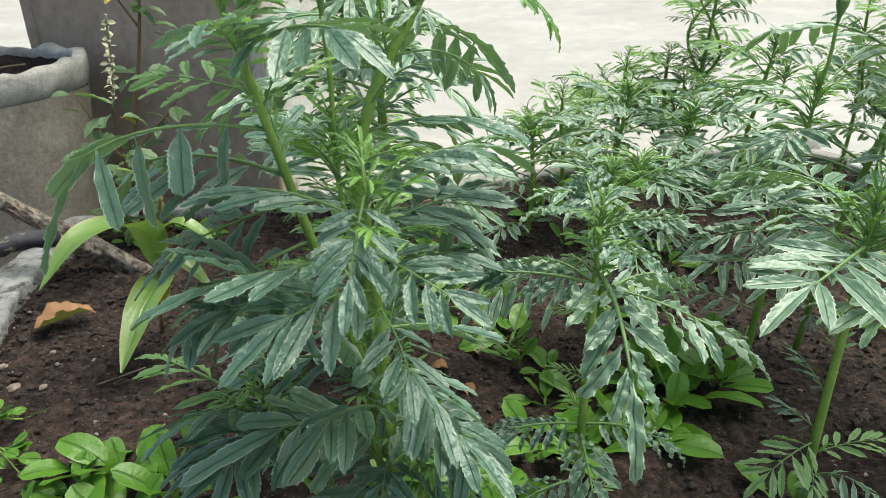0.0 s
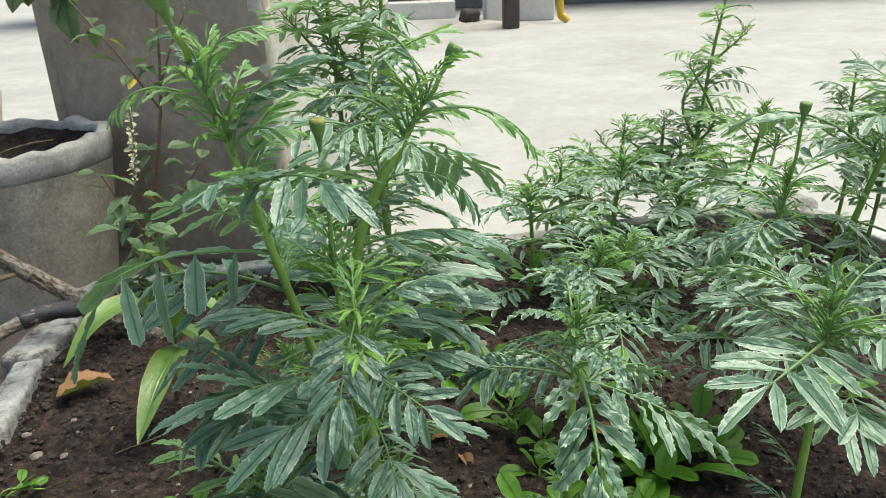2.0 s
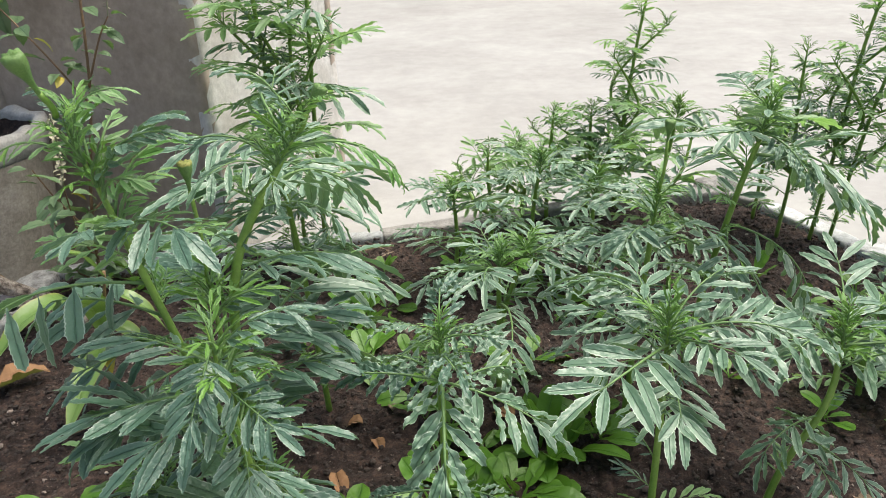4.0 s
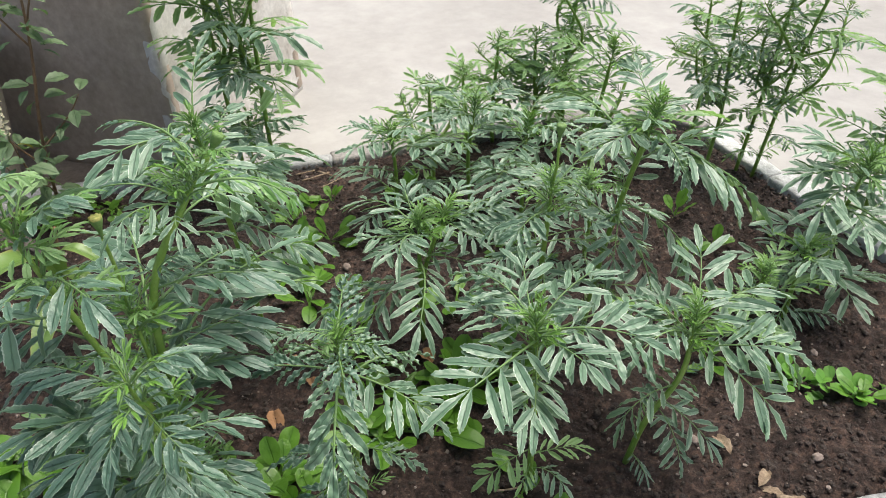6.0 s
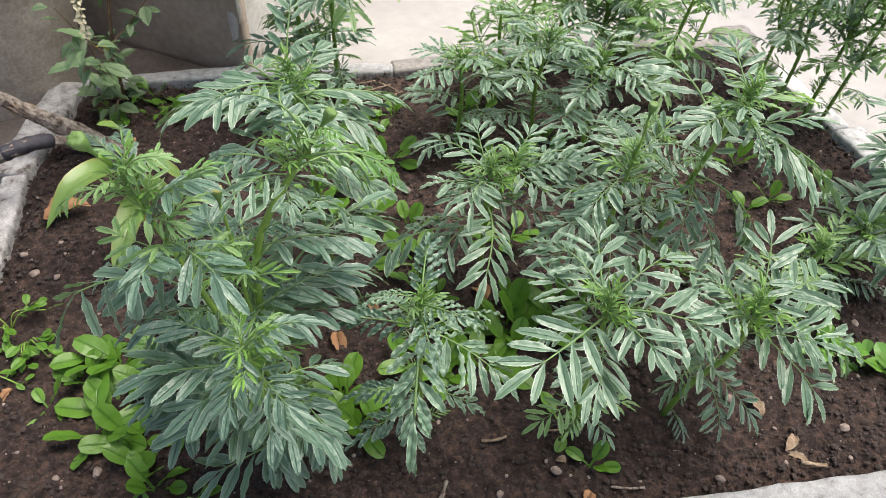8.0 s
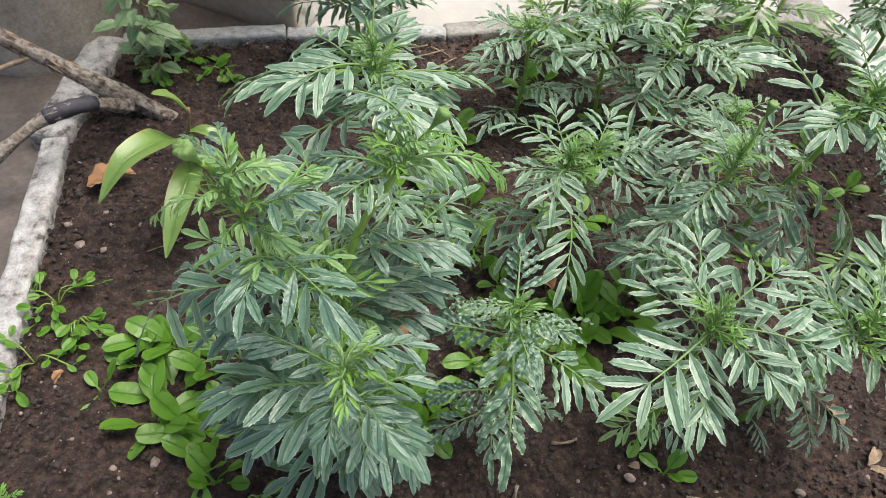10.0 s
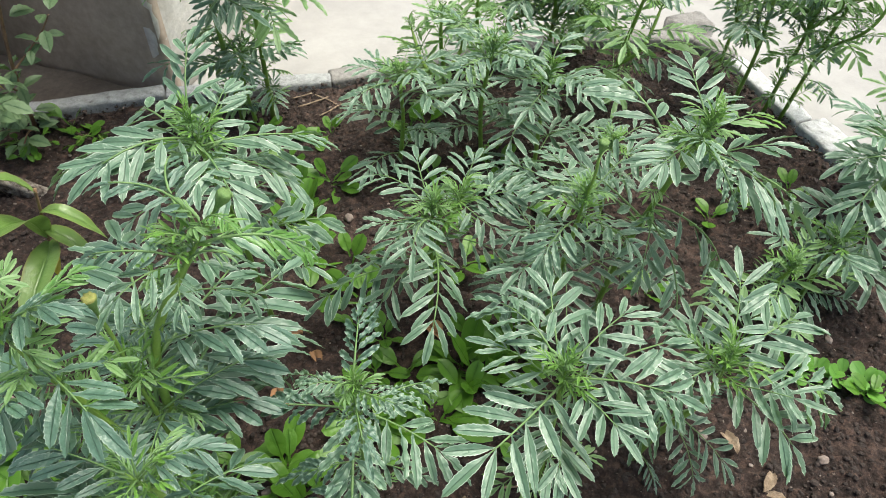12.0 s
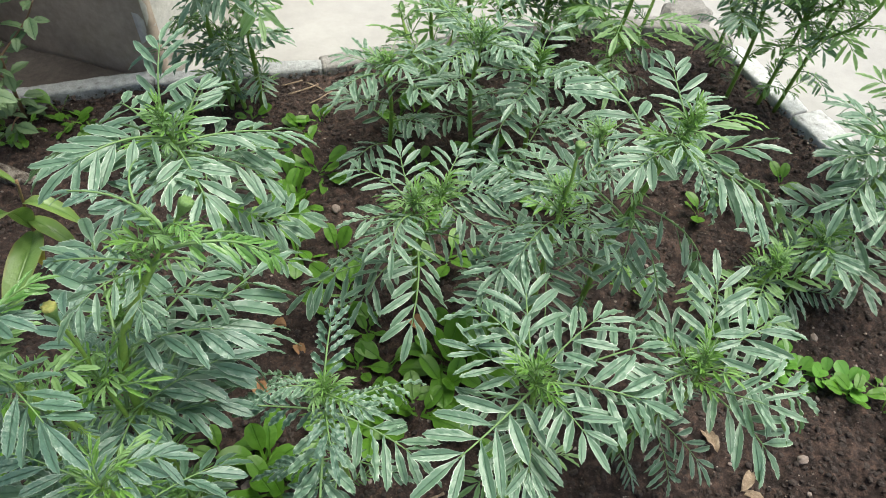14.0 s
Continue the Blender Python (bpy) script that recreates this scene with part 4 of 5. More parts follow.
tall_marigold(1.005, 1.55, 0.60, 0.05, -0.03, TALL, 105, 0.85, **AIRY_TOP)
tall_marigold(1.040, 1.535, 0.50, 0.07, -0.03, TALL, 106, 0.8, **AIRY_TOP)


# ---- pot beside the pillar ----
def build_pot():
    cx, cy, h, r0, r1 = -0.89, 1.475, 0.352, 0.170, 0.228
    root = thing("plant_pot", "round weathered cement pot with a chipped rim, filled with soil", "pot")
    root.matrix_basis = pose(cx, cy, -0.030)
    rows = [(0.0, 0.0), (0.0, r0), (h - 0.055, r1 - 0.018), (h - 0.045, r1 - 0.004), (h - 0.008, r1), (h, r1 - 0.008), (h, r1 - 0.042), (h - 0.01, r1 - 0.05), (h - 0.09, r1 - 0.06)]
    sides = 64

    def ring(z, r):
        out = []
        for s in range(sides):
            a = 2 * math.pi * s / sides
            q = Vector((math.cos(a) * 3, math.sin(a) * 3, z * 14))
            k = r * (1 + 0.012 * noise.noise(q)) - (0.006 * noise.noise(q * 2.3) if z > h - 0.07 else 0)
            out.append((k * math.cos(a), k * math.sin(a), z + (0.013 * noise.noise(q * 1.7) if z > h - 0.05 else 0)))
        return out

    def lathe(rs):
        verts, faces = [], []
        for z, r in rs:
            verts.extend(ring(z, r))
        for k in range(len(rs) - 1):
            for s in range(sides):
                t = (s + 1) % sides
                faces.append((k * sides + s, k * sides + t, (k + 1) * sides + t, (k + 1) * sides + s))
        return verts, faces

    wall = [(z, r0 + (r1 - 0.018 - r0) * z / (h - 0.055)) for z in [i * (h - 0.055) / 10 for i in range(11)]]
    v, f = lathe(wall)
    piece("wall", mesh_of("wall", v, f, [POT]), root)
    v, f = lathe([(h - 0.060, r1 - 0.026), (h - 0.050, r1 - 0.016), (h - 0.03, r1 - 0.012), (h - 0.010, r1 - 0.010), (h - 0.001, r1 - 0.014), (h + 0.001, r1 - 0.024), (h - 0.001, r1 - 0.034), (h - 0.006, r1 - 0.038), (h - 0.014, r1 - 0.040), (h - 0.06, r1 - 0.030)])
    piece("rim", mesh_of("rim", v, f, [POT_RIM]), root, None, "paler worn cement rim")
    verts, faces = [(0, 0, h - 0.06)], []
    for k in range(1, 9):
        for s in range(sides):
            a = 2 * math.pi * s / sides
            r = (r1 - 0.034) * k / 8
            # Outer ring climbs the inner wall, its dark soil standing in for shade there.
            verts.append((r * math.cos(a), r * math.sin(a), h - 0.060 + 0.044 * (k / 8) ** 9 + 0.012 * noise.noise(Vector((r * math.cos(a) * 20, r * math.sin(a) * 20, 2)))))
    for s in range(sides):
        faces.append((0, 1 + s, 1 + (s + 1) % sides))
    for k in range(7):
        for s in range(sides):
            t = (s + 1) % sides
            faces.append((1 + k * sides + s, 1 + (k + 1) * sides + s, 1 + (k + 1) * sides + t, 1 + k * sides + t))
    tagged(piece("pot_soil", mesh_of("pot_soil", verts, faces, [SOIL]), None, pose(cx, cy, -0.030)), "dark dry soil in the cement pot, its edge raised as wall shade", "soil")


build_pot()


# ---- seedlings ----
SPOONS = [mesh_of("leaf", *(lambda d: (d[0], d[1], [SEEDLING], d[2]))(blade(0.058, 0.0245, 14, 4, spoon, 0, 0.25, dr, 0.012, random.Random(300 + i), 0.3 * (i % 3 - 1)))) for i, dr in enumerate((0.2, 0.6, 1.0, 0.4, 0.8, 0.1))]
ROUNDS = [mesh_of("leaf", *(lambda d: (d[0], d[1], [SUCCULENT], d[2]))(blade(0.038, 0.021, 12, 4, spoon, 0, 0.2, dr, 0.01, random.Random(320 + i), 0.2))) for i, dr in enumerate((0.1, 0.5, 0.3))]


def seedling(x, y, count, size, seed, meshes=SPOONS, label="light green spoon-leaved seedling in the soil", lift=(18, 70)):
    r = random.Random(seed)
    z = soil_height(x, y) - 0.003
    root = tagged(new("seedling"), label, "seedling", "seedlings in the bed")
    root.matrix_basis = Matrix.Translation((x, y, z))
    for i in range(count):
        a = i * 2.4 + r.uniform(-0.5, 0.5)
        e = radians(r.uniform(*lift))
        way = (math.cos(a) * math.cos(e), math.sin(a) * math.cos(e), math.sin(e))
        piece("leaf", r.choice(meshes), root, aim((r.uniform(-1, 1) * 0.006, r.uniform(-1, 1) * 0.006, 0), way, size * r.uniform(0.7, 1.2), r.uniform(-20, 20)))
    return root


SEEDLINGS = [
    (0.473, 0.601, 4, 0.8), (0.09, 0.668, 7, 1.4), (0.19, 0.74, 6, 1.1), (0.2, 0.83, 5, 1.05), (0.39, 0.87, 6, 1.3), (0.245, 0.84, 5, 1.1), (0.3, 0.755, 7, 1.4),
    (0.225, 0.756, 6, 1.3), (0.02, 0.672, 6, 1.3), (0.08, 0.645, 6, 1.3), (0.435, 0.66, 5, 1), (0.012, 1.146, 8, 1.5), (0.03, 1.19, 7, 1.4), (-0.054, 1.09, 6, 1.2),
    (0.045, 1.175, 6, 1.3), (0.335, 1.054, 6, 1.1), (0.015, 1.396, 6, 1), (0.05, 1.43, 5, 0.9), (-0.093, 1.428, 5, 0.9), (0.013, 1.238, 5, 1.1), (0.4, 1.33, 5, 1),
    (-0.46, 1.385, 6, 1), (-0.5, 1.42, 5, 0.9), (0.81, 1.345, 5, 1), (0.22, 1.436, 5, 1.2), (0.975, 0.82, 5, 1), (0.76, 0.9, 5, 0.9), (0.66, 1.02, 5, 1),
    (0.983, 1.291, 4, 0.9), (0.5, 1.2, 5, 1), (0.44, 1.22, 5, 1), (0.4, 1.4, 5, 0.9), (0.25, 1.46, 5, 1), (-0.02, 1.33, 5, 1), (-0.32, 0.692, 6, 1.2),
    (-0.277, 0.694, 7, 1.35), (-0.32, 0.655, 5, 1.2), (-0.248, 0.607, 7, 1.5), (-0.258, 0.566, 6, 1.5), (-0.205, 0.565, 6, 1.4), (-0.354, 0.6, 4, 0.9),
    (-0.17, 0.514, 5, 1.2), (-0.144, 0.496, 5, 1), (-0.21, 0.66, 6, 1.4), (-0.16, 0.6, 6, 1.3), (-0.24, 0.74, 5, 1.2), (0.359, 0.831, 7, 1.4),
    (0.42, 0.86, 6, 1.3), (0.42, 0.905, 6, 1.2), (0.352, 0.9, 6, 1.3), (0.165, 0.915, 5, 0.9), (0.206, 0.9, 5, 0.95), (0.16, 0.98, 6, 1.2),
    (0.14, 1.06, 5, 1.1), (0.11, 0.625, 7, 1.3), (0.144, 0.631, 6, 1.2), (0.335, 0.85, 6, 1.3), (0.062, 1.065, 7, 1.4), (0.074, 1.28, 6, 1.2),
    (0.238, 0.723, 7, 1.3), (0.339, 0.8, 6, 1.3), (0.814, 1.212, 5, 1), (0.411, 1.267, 5, 1), (0.271, 1.292, 5, 1), (0.868, 1.243, 4, 0.9)]
for i, (x, y, c, s) in enumerate(SEEDLINGS):
    seedling(x, y, c, min(s, 1.5) * random.Random(i).uniform(0.8, 1.1), 400 + i)
FEATHER = [pinnate_leaf("leaf", 290 + i, 4, 0.1, 10, 0.02, 0.30, 0.30, 7, 2, YOUNG, 0.05, 0.5, 60) for i in range(3)]
for i, (x, y, c, s) in enumerate([(-0.409, 0.424, 7, 0.22), (-0.048, 0.457, 6, 0.26), (1.03, 0.79, 7, 0.25)]):
    seedling(x, y, c, s, 480 + i, FEATHER, "tiny feathery marigold seedling in the soil", (15, 65))
for i, (x, y) in enumerate([(0.866, 0.868), (0.905, 0.862), (0.945, 0.850), (0.978, 0.842)]):
    seedling(x, y, 12, 1.05, 440 + i, ROUNDS, "fleshy round-leaved weed on bare soil", (5, 55))


# ---- holy basil by the pillar ----
OVALS = [mesh_of("leaf", *(lambda d: (d[0], d[1], [BASIL], d[2]))(blade(0.052, 0.028, 9, 4, oval, 0.10, 0.35, dr, 0.02, random.Random(500 + i)))) for i, dr in enumerate((0.3, 0.7, 1.0, 0.5))]
OLD_OVAL = mesh_of("leaf", *(lambda d: (d[0], d[1], [YELLOWED], d[2]))(blade(0.042, 0.021, 9, 4, oval, 0.10, 0.35, 0.9, 0.03, random.Random(510))))


def flower_spike_mesh(seed):
    r = random.Random(seed)
    store = ([], [], [], [])
    add_tube(store, spline([(0, 0, 0), (0.002, 0.001, 0.05), (0, 0, 0.11)], 8), [0.0011] * 9, 0, 5)
    for k in range(11):
        z = 0.012 + 0.009 * k
        for j in range(3):
            a = j * 2.09 + k * 0.6
            e = radians(r.uniform(-10, 40))
            way = (math.cos(a) * math.cos(e), math.sin(a) * math.cos(e), math.sin(e))
            add_blade(store, blade(0.0075 * r.uniform(0.5, 1.1), 0.0042, 3, 2, oval, 0, 0.5, 0.5, 0.0, r), aim((0, 0, z), way, 1.0, r.uniform(-40, 40)), 0)
    return mesh_of("flower_spike", store[0], store[1], [FLOWER], store[2], store[3])


SPIKES = [flower_spike_mesh(520 + i) for i in range(2)]


def basil(lines, seed, label, spikes=()):
    r = random.Random(seed)
    base = Vector(lines[0][0])
    root = tagged(new("basil_plant"), label, "plant")
    root.matrix_basis = Matrix.Translation(base)
    off = Matrix.Translation(-base)
    for li, pts in enumerate(lines):
        line = spline(pts, 20)
        tv, tf = tube_data(line, [(0.0042 if li == 0 else 0.0022) * (1 - 0.5 * k / 20) for k in range(21)], 7, 0, 0.2, seed)
        piece("stem", mesh_of("stem", tv, tf, [STEM_BROWN]), root, off)
        length = sum((line[k + 1] - line[k]).length for k in range(20))
        n = int(length / 0.024)
        turn = r.uniform(0, 6)
        for k in range(1, n + 1):
            p = line[min(20, int(20 * k / n))]
            turn += 1.57 + r.uniform(-0.3, 0.3)
            for opp in (0, math.pi):
                if r.random() < 0.48:
                    continue
                for rep in range(2 if r.random() < 0.2 else 1):
                    a = turn + opp + r.uniform(-0.5, 0.5)
                    e = radians(r.uniform(-25, 35))
                    way = (math.cos(a) * math.cos(e), math.sin(a) * math.cos(e), math.sin(e))
                    me = OLD_OVAL if r.random() < 0.03 else r.choice(OVALS)
                    out = Vector(way) * r.uniform(0.006, 0.02)
                    piece("leaf", me, root, off @ aim(p + out, way, r.uniform(0.55, 1.0), r.uniform(-30, 30)))
    for i, (p, q) in enumerate(spikes):
        d = Vector(q) - Vector(p)
        turn = d.to_track_quat("Z", "Y").to_matrix().to_4x4()
        piece("flower_spike", SPIKES[i % 2], root, off @ Matrix.Translation(p) @ turn @ Matrix.Scale(d.length / 0.11, 4), "pale dry flower spike")
    return root


basil([[(-0.57, 1.40, -0.005), (-0.525, 1.365, 0.20), (-0.455, 1.340, 0.45), (-0.42, 1.34, 0.78)],
       [(-0.555, 1.385, 0.05), (-0.48, 1.22, 0.20), (-0.43, 1.13, 0.315)],
       [(-0.52, 1.35, 0.18), (-0.46, 1.38, 0.24), (-0.42, 1.37, 0.29)],
       [(-0.57, 1.395, 0.005), (-0.55, 1.345, 0.035), (-0.53, 1.295, 0.05)],
       [(-0.57, 1.395, 0.005), (-0.575, 1.35, 0.04), (-0.56, 1.31, 0.07)],
       [(-0.468, 1.343, 0.40), (-0.51, 1.31, 0.50), (-0.57, 1.29, 0.60)],
       [(-0.457, 1.340, 0.44), (-0.41, 1.32, 0.52), (-0.38, 1.31, 0.56)],
       [(-0.55, 1.37, 0.08), (-0.53, 1.27, 0.14), (-0.50, 1.18, 0.24)],
       [(-0.53, 1.36, 0.12), (-0.55, 1.30, 0.22), (-0.56, 1.26, 0.30)]], 53,
      "holy basil with brown woody stems and dry flower spikes",
      [((-0.43, 1.13, 0.31), (-0.364, 1.037, 0.455)), ((-0.38, 1.31, 0.56), (-0.36, 1.30, 0.68)), ((-0.42, 1.34, 0.77), (-0.41, 1.33, 0.9))])


# ---- mango seedling ----
def ribbon_leaf(points, width, stations, across, cup, seed):
    """A broad leaf laid along a line, its face turned up and its flanks lifted."""
    line = spline(points, stations)
    verts, faces, uvs = [], [], []
    for k, p in enumerate(line):
        t = k / stations
        d = (line[min(k + 1, stations)] - line[max(k - 1, 0)]).normalized()
        x = d.cross(Vector((0, 0, 1))).normalized()
        n = x.cross(d)
        w = width * 0.5 * max(0.04, math.sin(math.pi * min(1, t * 0.96 + 0.03) ** 0.9) ** 0.8)
        for c in range(across + 1):
            q = 2 * c / across - 1
            verts.append(p + x * (q * w) + n * (cup * abs(q) ** 1.4 * w + 0.002 * noise.noise(Vector((q * 1.5, t * 7, seed)))))
            uvs.append(((q + 1) / 2, t))
    m = across + 1
    faces = [(k * m + c, k * m + c + 1, (k + 1) * m + c + 1, (k + 1) * m + c) for k in range(stations) for c in range(across)]
    return verts, faces, uvs


def mango():
    base = Vector((-0.368, 1.010, -0.004))
    root = tagged(new("mango_seedling"), "young mango seedling with long glossy yellow-green leaves", "seedling")
    root.matrix_basis = Matrix.Translation(base)
    off = Matrix.Translation(-base)
    line = spline([(-0.368, 1.010, -0.006), (-0.348, 1.003, 0.10), (-0.318, 0.993, 0.222)], 10)
    tv, tf = tube_data(line, [0.0034 - 0.0001 * k for k in range(11)], 7)
    piece("stem", mesh_of("stem", tv, tf, [STEM_BROWN]), root, off)
    for k, (pts, width, mat) in enumerate([([(-0.346, 1.000, 0.105), (-0.341, 0.975, 0.168), (-0.345, 0.93, 0.202), (-0.375, 0.875, 0.207), (-0.406, 0.82, 0.166)], 0.060, MANGO),
                                           ([(-0.348, 1.002, 0.095), (-0.330, 0.955, 0.105), (-0.328, 0.89, 0.092), (-0.334, 0.825, 0.045)], 0.050, MANGO),
                                           ([(-0.320, 0.994, 0.212), (-0.336, 0.978, 0.252), (-0.352, 0.958, 0.272)], 0.030, MANGO),
                                           ([(-0.330, 0.996, 0.170), (-0.295, 0.985, 0.185), (-0.262, 0.985, 0.160), (-0.240, 0.990, 0.120)], 0.026, MANGO),
                                           ([(-0.342, 1.000, 0.130), (-0.300, 0.985, 0.120), (-0.262, 0.975, 0.085)], 0.030, MANGO),
                                           ([(-0.350, 1.002, 0.090), (-0.335, 0.975, 0.085), (-0.325, 0.955, 0.062)], 0.022, YELLOWED)]):
        v, f, u = ribbon_leaf(pts, width, 18, 6, 0.35, 31 + k)
        piece("leaf", mesh_of("leaf", v, f, [mat], u), root, off)


mango()


# ---- dead branch, hose, litter ----
def gnarled(line, radius, seed, sides=26):
    """A dead limb with long bark ridges and knots."""
    tv, tf = tube_data(line, [1.0] * len(line), sides)
    n = len(line)
    for k, p in enumerate(line):
        for q in range(sides):
            a = 2 * math.pi * q / sides
            u = Vector((math.cos(a) * 1.2 + seed, math.sin(a) * 1.2, k * 0.16))
            w = Vector((math.cos(a) * 4.5, math.sin(a) * 4.5 + seed, k * 0.22))
            f = 1 + 0.30 * noise.noise(u) + 0.26 * noise.noise(w) + 0.10 * noise.noise(w * 2.3)
            tv[k * sides + q] = p + (tv[k * sides + q] - p) * (radius(k / (n - 1)) * f)
    return tv, tf


def branch():
    line = spline([(-1.12, 1.06, 0.53), (-0.95, 1.085, 0.395), (-0.80, 1.13, 0.26), (-0.60, 1.185, 0.085), (-0.47, 1.222, -0.022)], 90)
    root = tagged(new("dead_branch"), "thick dead branch with flaking grey bark lying over the kerb", "branch")
    tv, tf = gnarled(line, lambda f: 0.0135 + 0.003 * math.sin(f * 17) + 0.003 * f, 2.0)
    piece("limb", mesh_of("limb", tv, tf, [BARK]), root)
    line = line[::2]
    tv, tf = tube_data(spline([(-0.68, 1.165, 0.155), (-0.74, 1.11, 0.145), (-0.80, 1.06, 0.125)], 10), [0.006 - 0.00035 * k for k in range(11)], 7, 0, 0.3)
    piece("twig", mesh_of("twig", tv, tf, [STRAW]), root)
    r = random.Random(9)
    store = ([], [], [], [])
    for k in range(190):
        p = line[r.randrange(3, 43)]
        a = r.uniform(0, 6.28)
        d = (line[20] - line[10]).normalized()
        u = d.cross(Vector((0, 0, 1))).normalized()
        v = u.cross(d)
        q = p + (u * math.cos(a) + v * math.sin(a)) * 0.0145
        add_blade(store, blade(r.uniform(0.012, 0.038), 0.005, 3, 2, lance, 0, 0.3, 0.3, 0.02, r), aim(q, d + Vector((r.uniform(-0.2, 0.2), r.uniform(-0.2, 0.2), r.uniform(-0.2, 0.2))), 1.0, r.uniform(-60, 60)), 0)
    piece("bark_flakes", mesh_of("bark_flakes", store[0], store[1], [STRAW], store[2], store[3]), root, None, "loose pale bark flakes")
    line = spline([(-0.90, 0.79, -0.016), (-0.80, 0.876, 0.008), (-0.70, 0.955, 0.07), (-0.62, 1.03, 0.118), (-0.565, 1.09, 0.115), (-0.535, 1.165, 0.055)], 60)
    root = tagged(new("side_branch"), "dead side branch wrapped in black rubber beside the kerb", "branch")
    tv, tf = gnarled(line, lambda f: 0.0115 + 0.002 * math.sin(f * 21), 6.0)
    piece("limb", mesh_of("limb", tv, tf, [BARK]), root)
    tv, tf = tube_data(line[37:51], [0.0142 + 0.0008 * math.sin(k * 1.9) for k in range(14)], 18, 0, 0.12, 3.0)
    piece("rubber_sleeve", mesh_of("rubber_sleeve", tv, tf, [HOSE]), root, None, "smooth black rubber sleeve")


branch()


def litter_stick(a, b, rad, seed, label, mat=STRAW):
    a, b = Vector(a), Vector(b)
    mid = a.lerp(b, 0.5) + Vector((0.004, -0.003, 0.003))
    line = spline([a, mid, b], 8)
    tv, tf = tube_data(line, [rad * (1 + 0.2 * math.sin(k * 1.7)) for k in range(9)], 7, 0.1, 0.4, seed)
    tagged(piece("stick", mesh_of("stick", tv, tf, [mat])), label, "stick", "sticks on the soil")


def on_soil(x, y, up=0.004):
    return (x, y, soil_height(x, y) + up)


for i, (a, b, rad, m) in enumerate([((0.308, 0.620), (0.345, 0.636), 0.0022, STRAW), ((0.245, 0.505), (0.262, 0.548), 0.0030, BARK), ((0.395, 0.650), (0.435, 0.660), 0.0016, STRAW), ((0.14, 0.455), (0.16, 0.49), 0.0022, BARK),
                                  ((0.500, 0.572), (0.550, 0.578), 0.0018, BARK), ((0.785, 0.640), (0.822, 0.640), 0.0034, STRAW), ((-0.40, 0.87), (-0.35, 0.91), 0.0012, STRAW), ((-0.03, 1.50), (0.03, 1.54), 0.0018, STRAW),
                                  ((0.02, 1.48), (0.06, 1.53), 0.0016, STRAW), ((0.00, 1.55), (0.05, 1.52), 0.0016, STRAW), ((-0.05, 1.53), (-0.01, 1.56), 0.0016, STRAW)]):
    litter_stick(on_soil(*a), on_soil(*b), rad, i, ("weathered grey stick lying on the soil" if m is BARK else "pale dry straw stick lying on the soil"), m)


def dry_leaf(x, y, length, width, turn, curl, seed, label, mat=DRY_LEAF, up=0.006, tilt=12):
    r = random.Random(seed)
    v, f, u = blade(length, width, 12, 6, oval, 0.05, 1.1, curl, 0.05, r, 0.5)
    tagged(piece("dry_leaf", mesh_of("dry_leaf", v, f, [mat], u), None, pose(x, y, soil_height(x, y) + up, tilt, 8, turn)), label, "leaf", "fallen leaves")


dry_leaf(-0.55, 0.985, 0.085, 0.05, -60, 0.5, 1, "fallen orange-brown curled leaf on the soil", DRY_LEAF, 0.014, 20)
dry_leaf(0.745, 0.715, 0.050, 0.018, 15, 0.9, 2, "pale dry husk lying on the soil", STRAW, 0.008)
dry_leaf(0.765, 0.655, 0.050, 0.016, -40, 1.0, 3, "pale dry husk lying on the soil", STRAW, 0.008)
dry_leaf(0.800, 0.648, 0.035, 0.012, 70, 0.6, 4, "pale dry husk lying on the soil", STRAW, 0.006)
dry_leaf(0.30, 0.90, 0.05, 0.030, 30, 1.0, 5, "fallen brown leaf under the marigolds", DRY_LEAF, 0.004)
dry_leaf(0.05, 0.80, 0.05, 0.026, 200, 1.0, 7, "fallen brown leaf under the marigolds", DRY_LEAF, 0.004)
dry_leaf(0.075, 0.900, 0.030, 0.022, 80, 1.2, 12, "crumpled reddish scrap of dry leaf", DRY_LEAF, 0.005)
dry_leaf(0.098, 0.872, 0.026, 0.020, 200, 1.1, 13, "crumpled reddish scrap of dry leaf", DRY_LEAF, 0.005)
dry_leaf(0.118, 0.925, 0.024, 0.012, 10, 0.9, 14, "small pale dry scrap on the soil", STRAW, 0.005)
dry_leaf(0.436, 0.604, 0.018, 0.013, 60, 1.2, 9, "small pale dry scrap on the soil", STRAW, 0.004)
dry_leaf(0.472, 0.560, 0.024, 0.020, 150, 1.3, 11, "crumpled reddish scrap of dry leaf", DRY_LEAF, 0.006)
dry_leaf(-0.42, 0.62, 0.026, 0.015, 150, 1.2, 10, "fallen brown leaf by the seedlings", DRY_LEAF, 0.004)


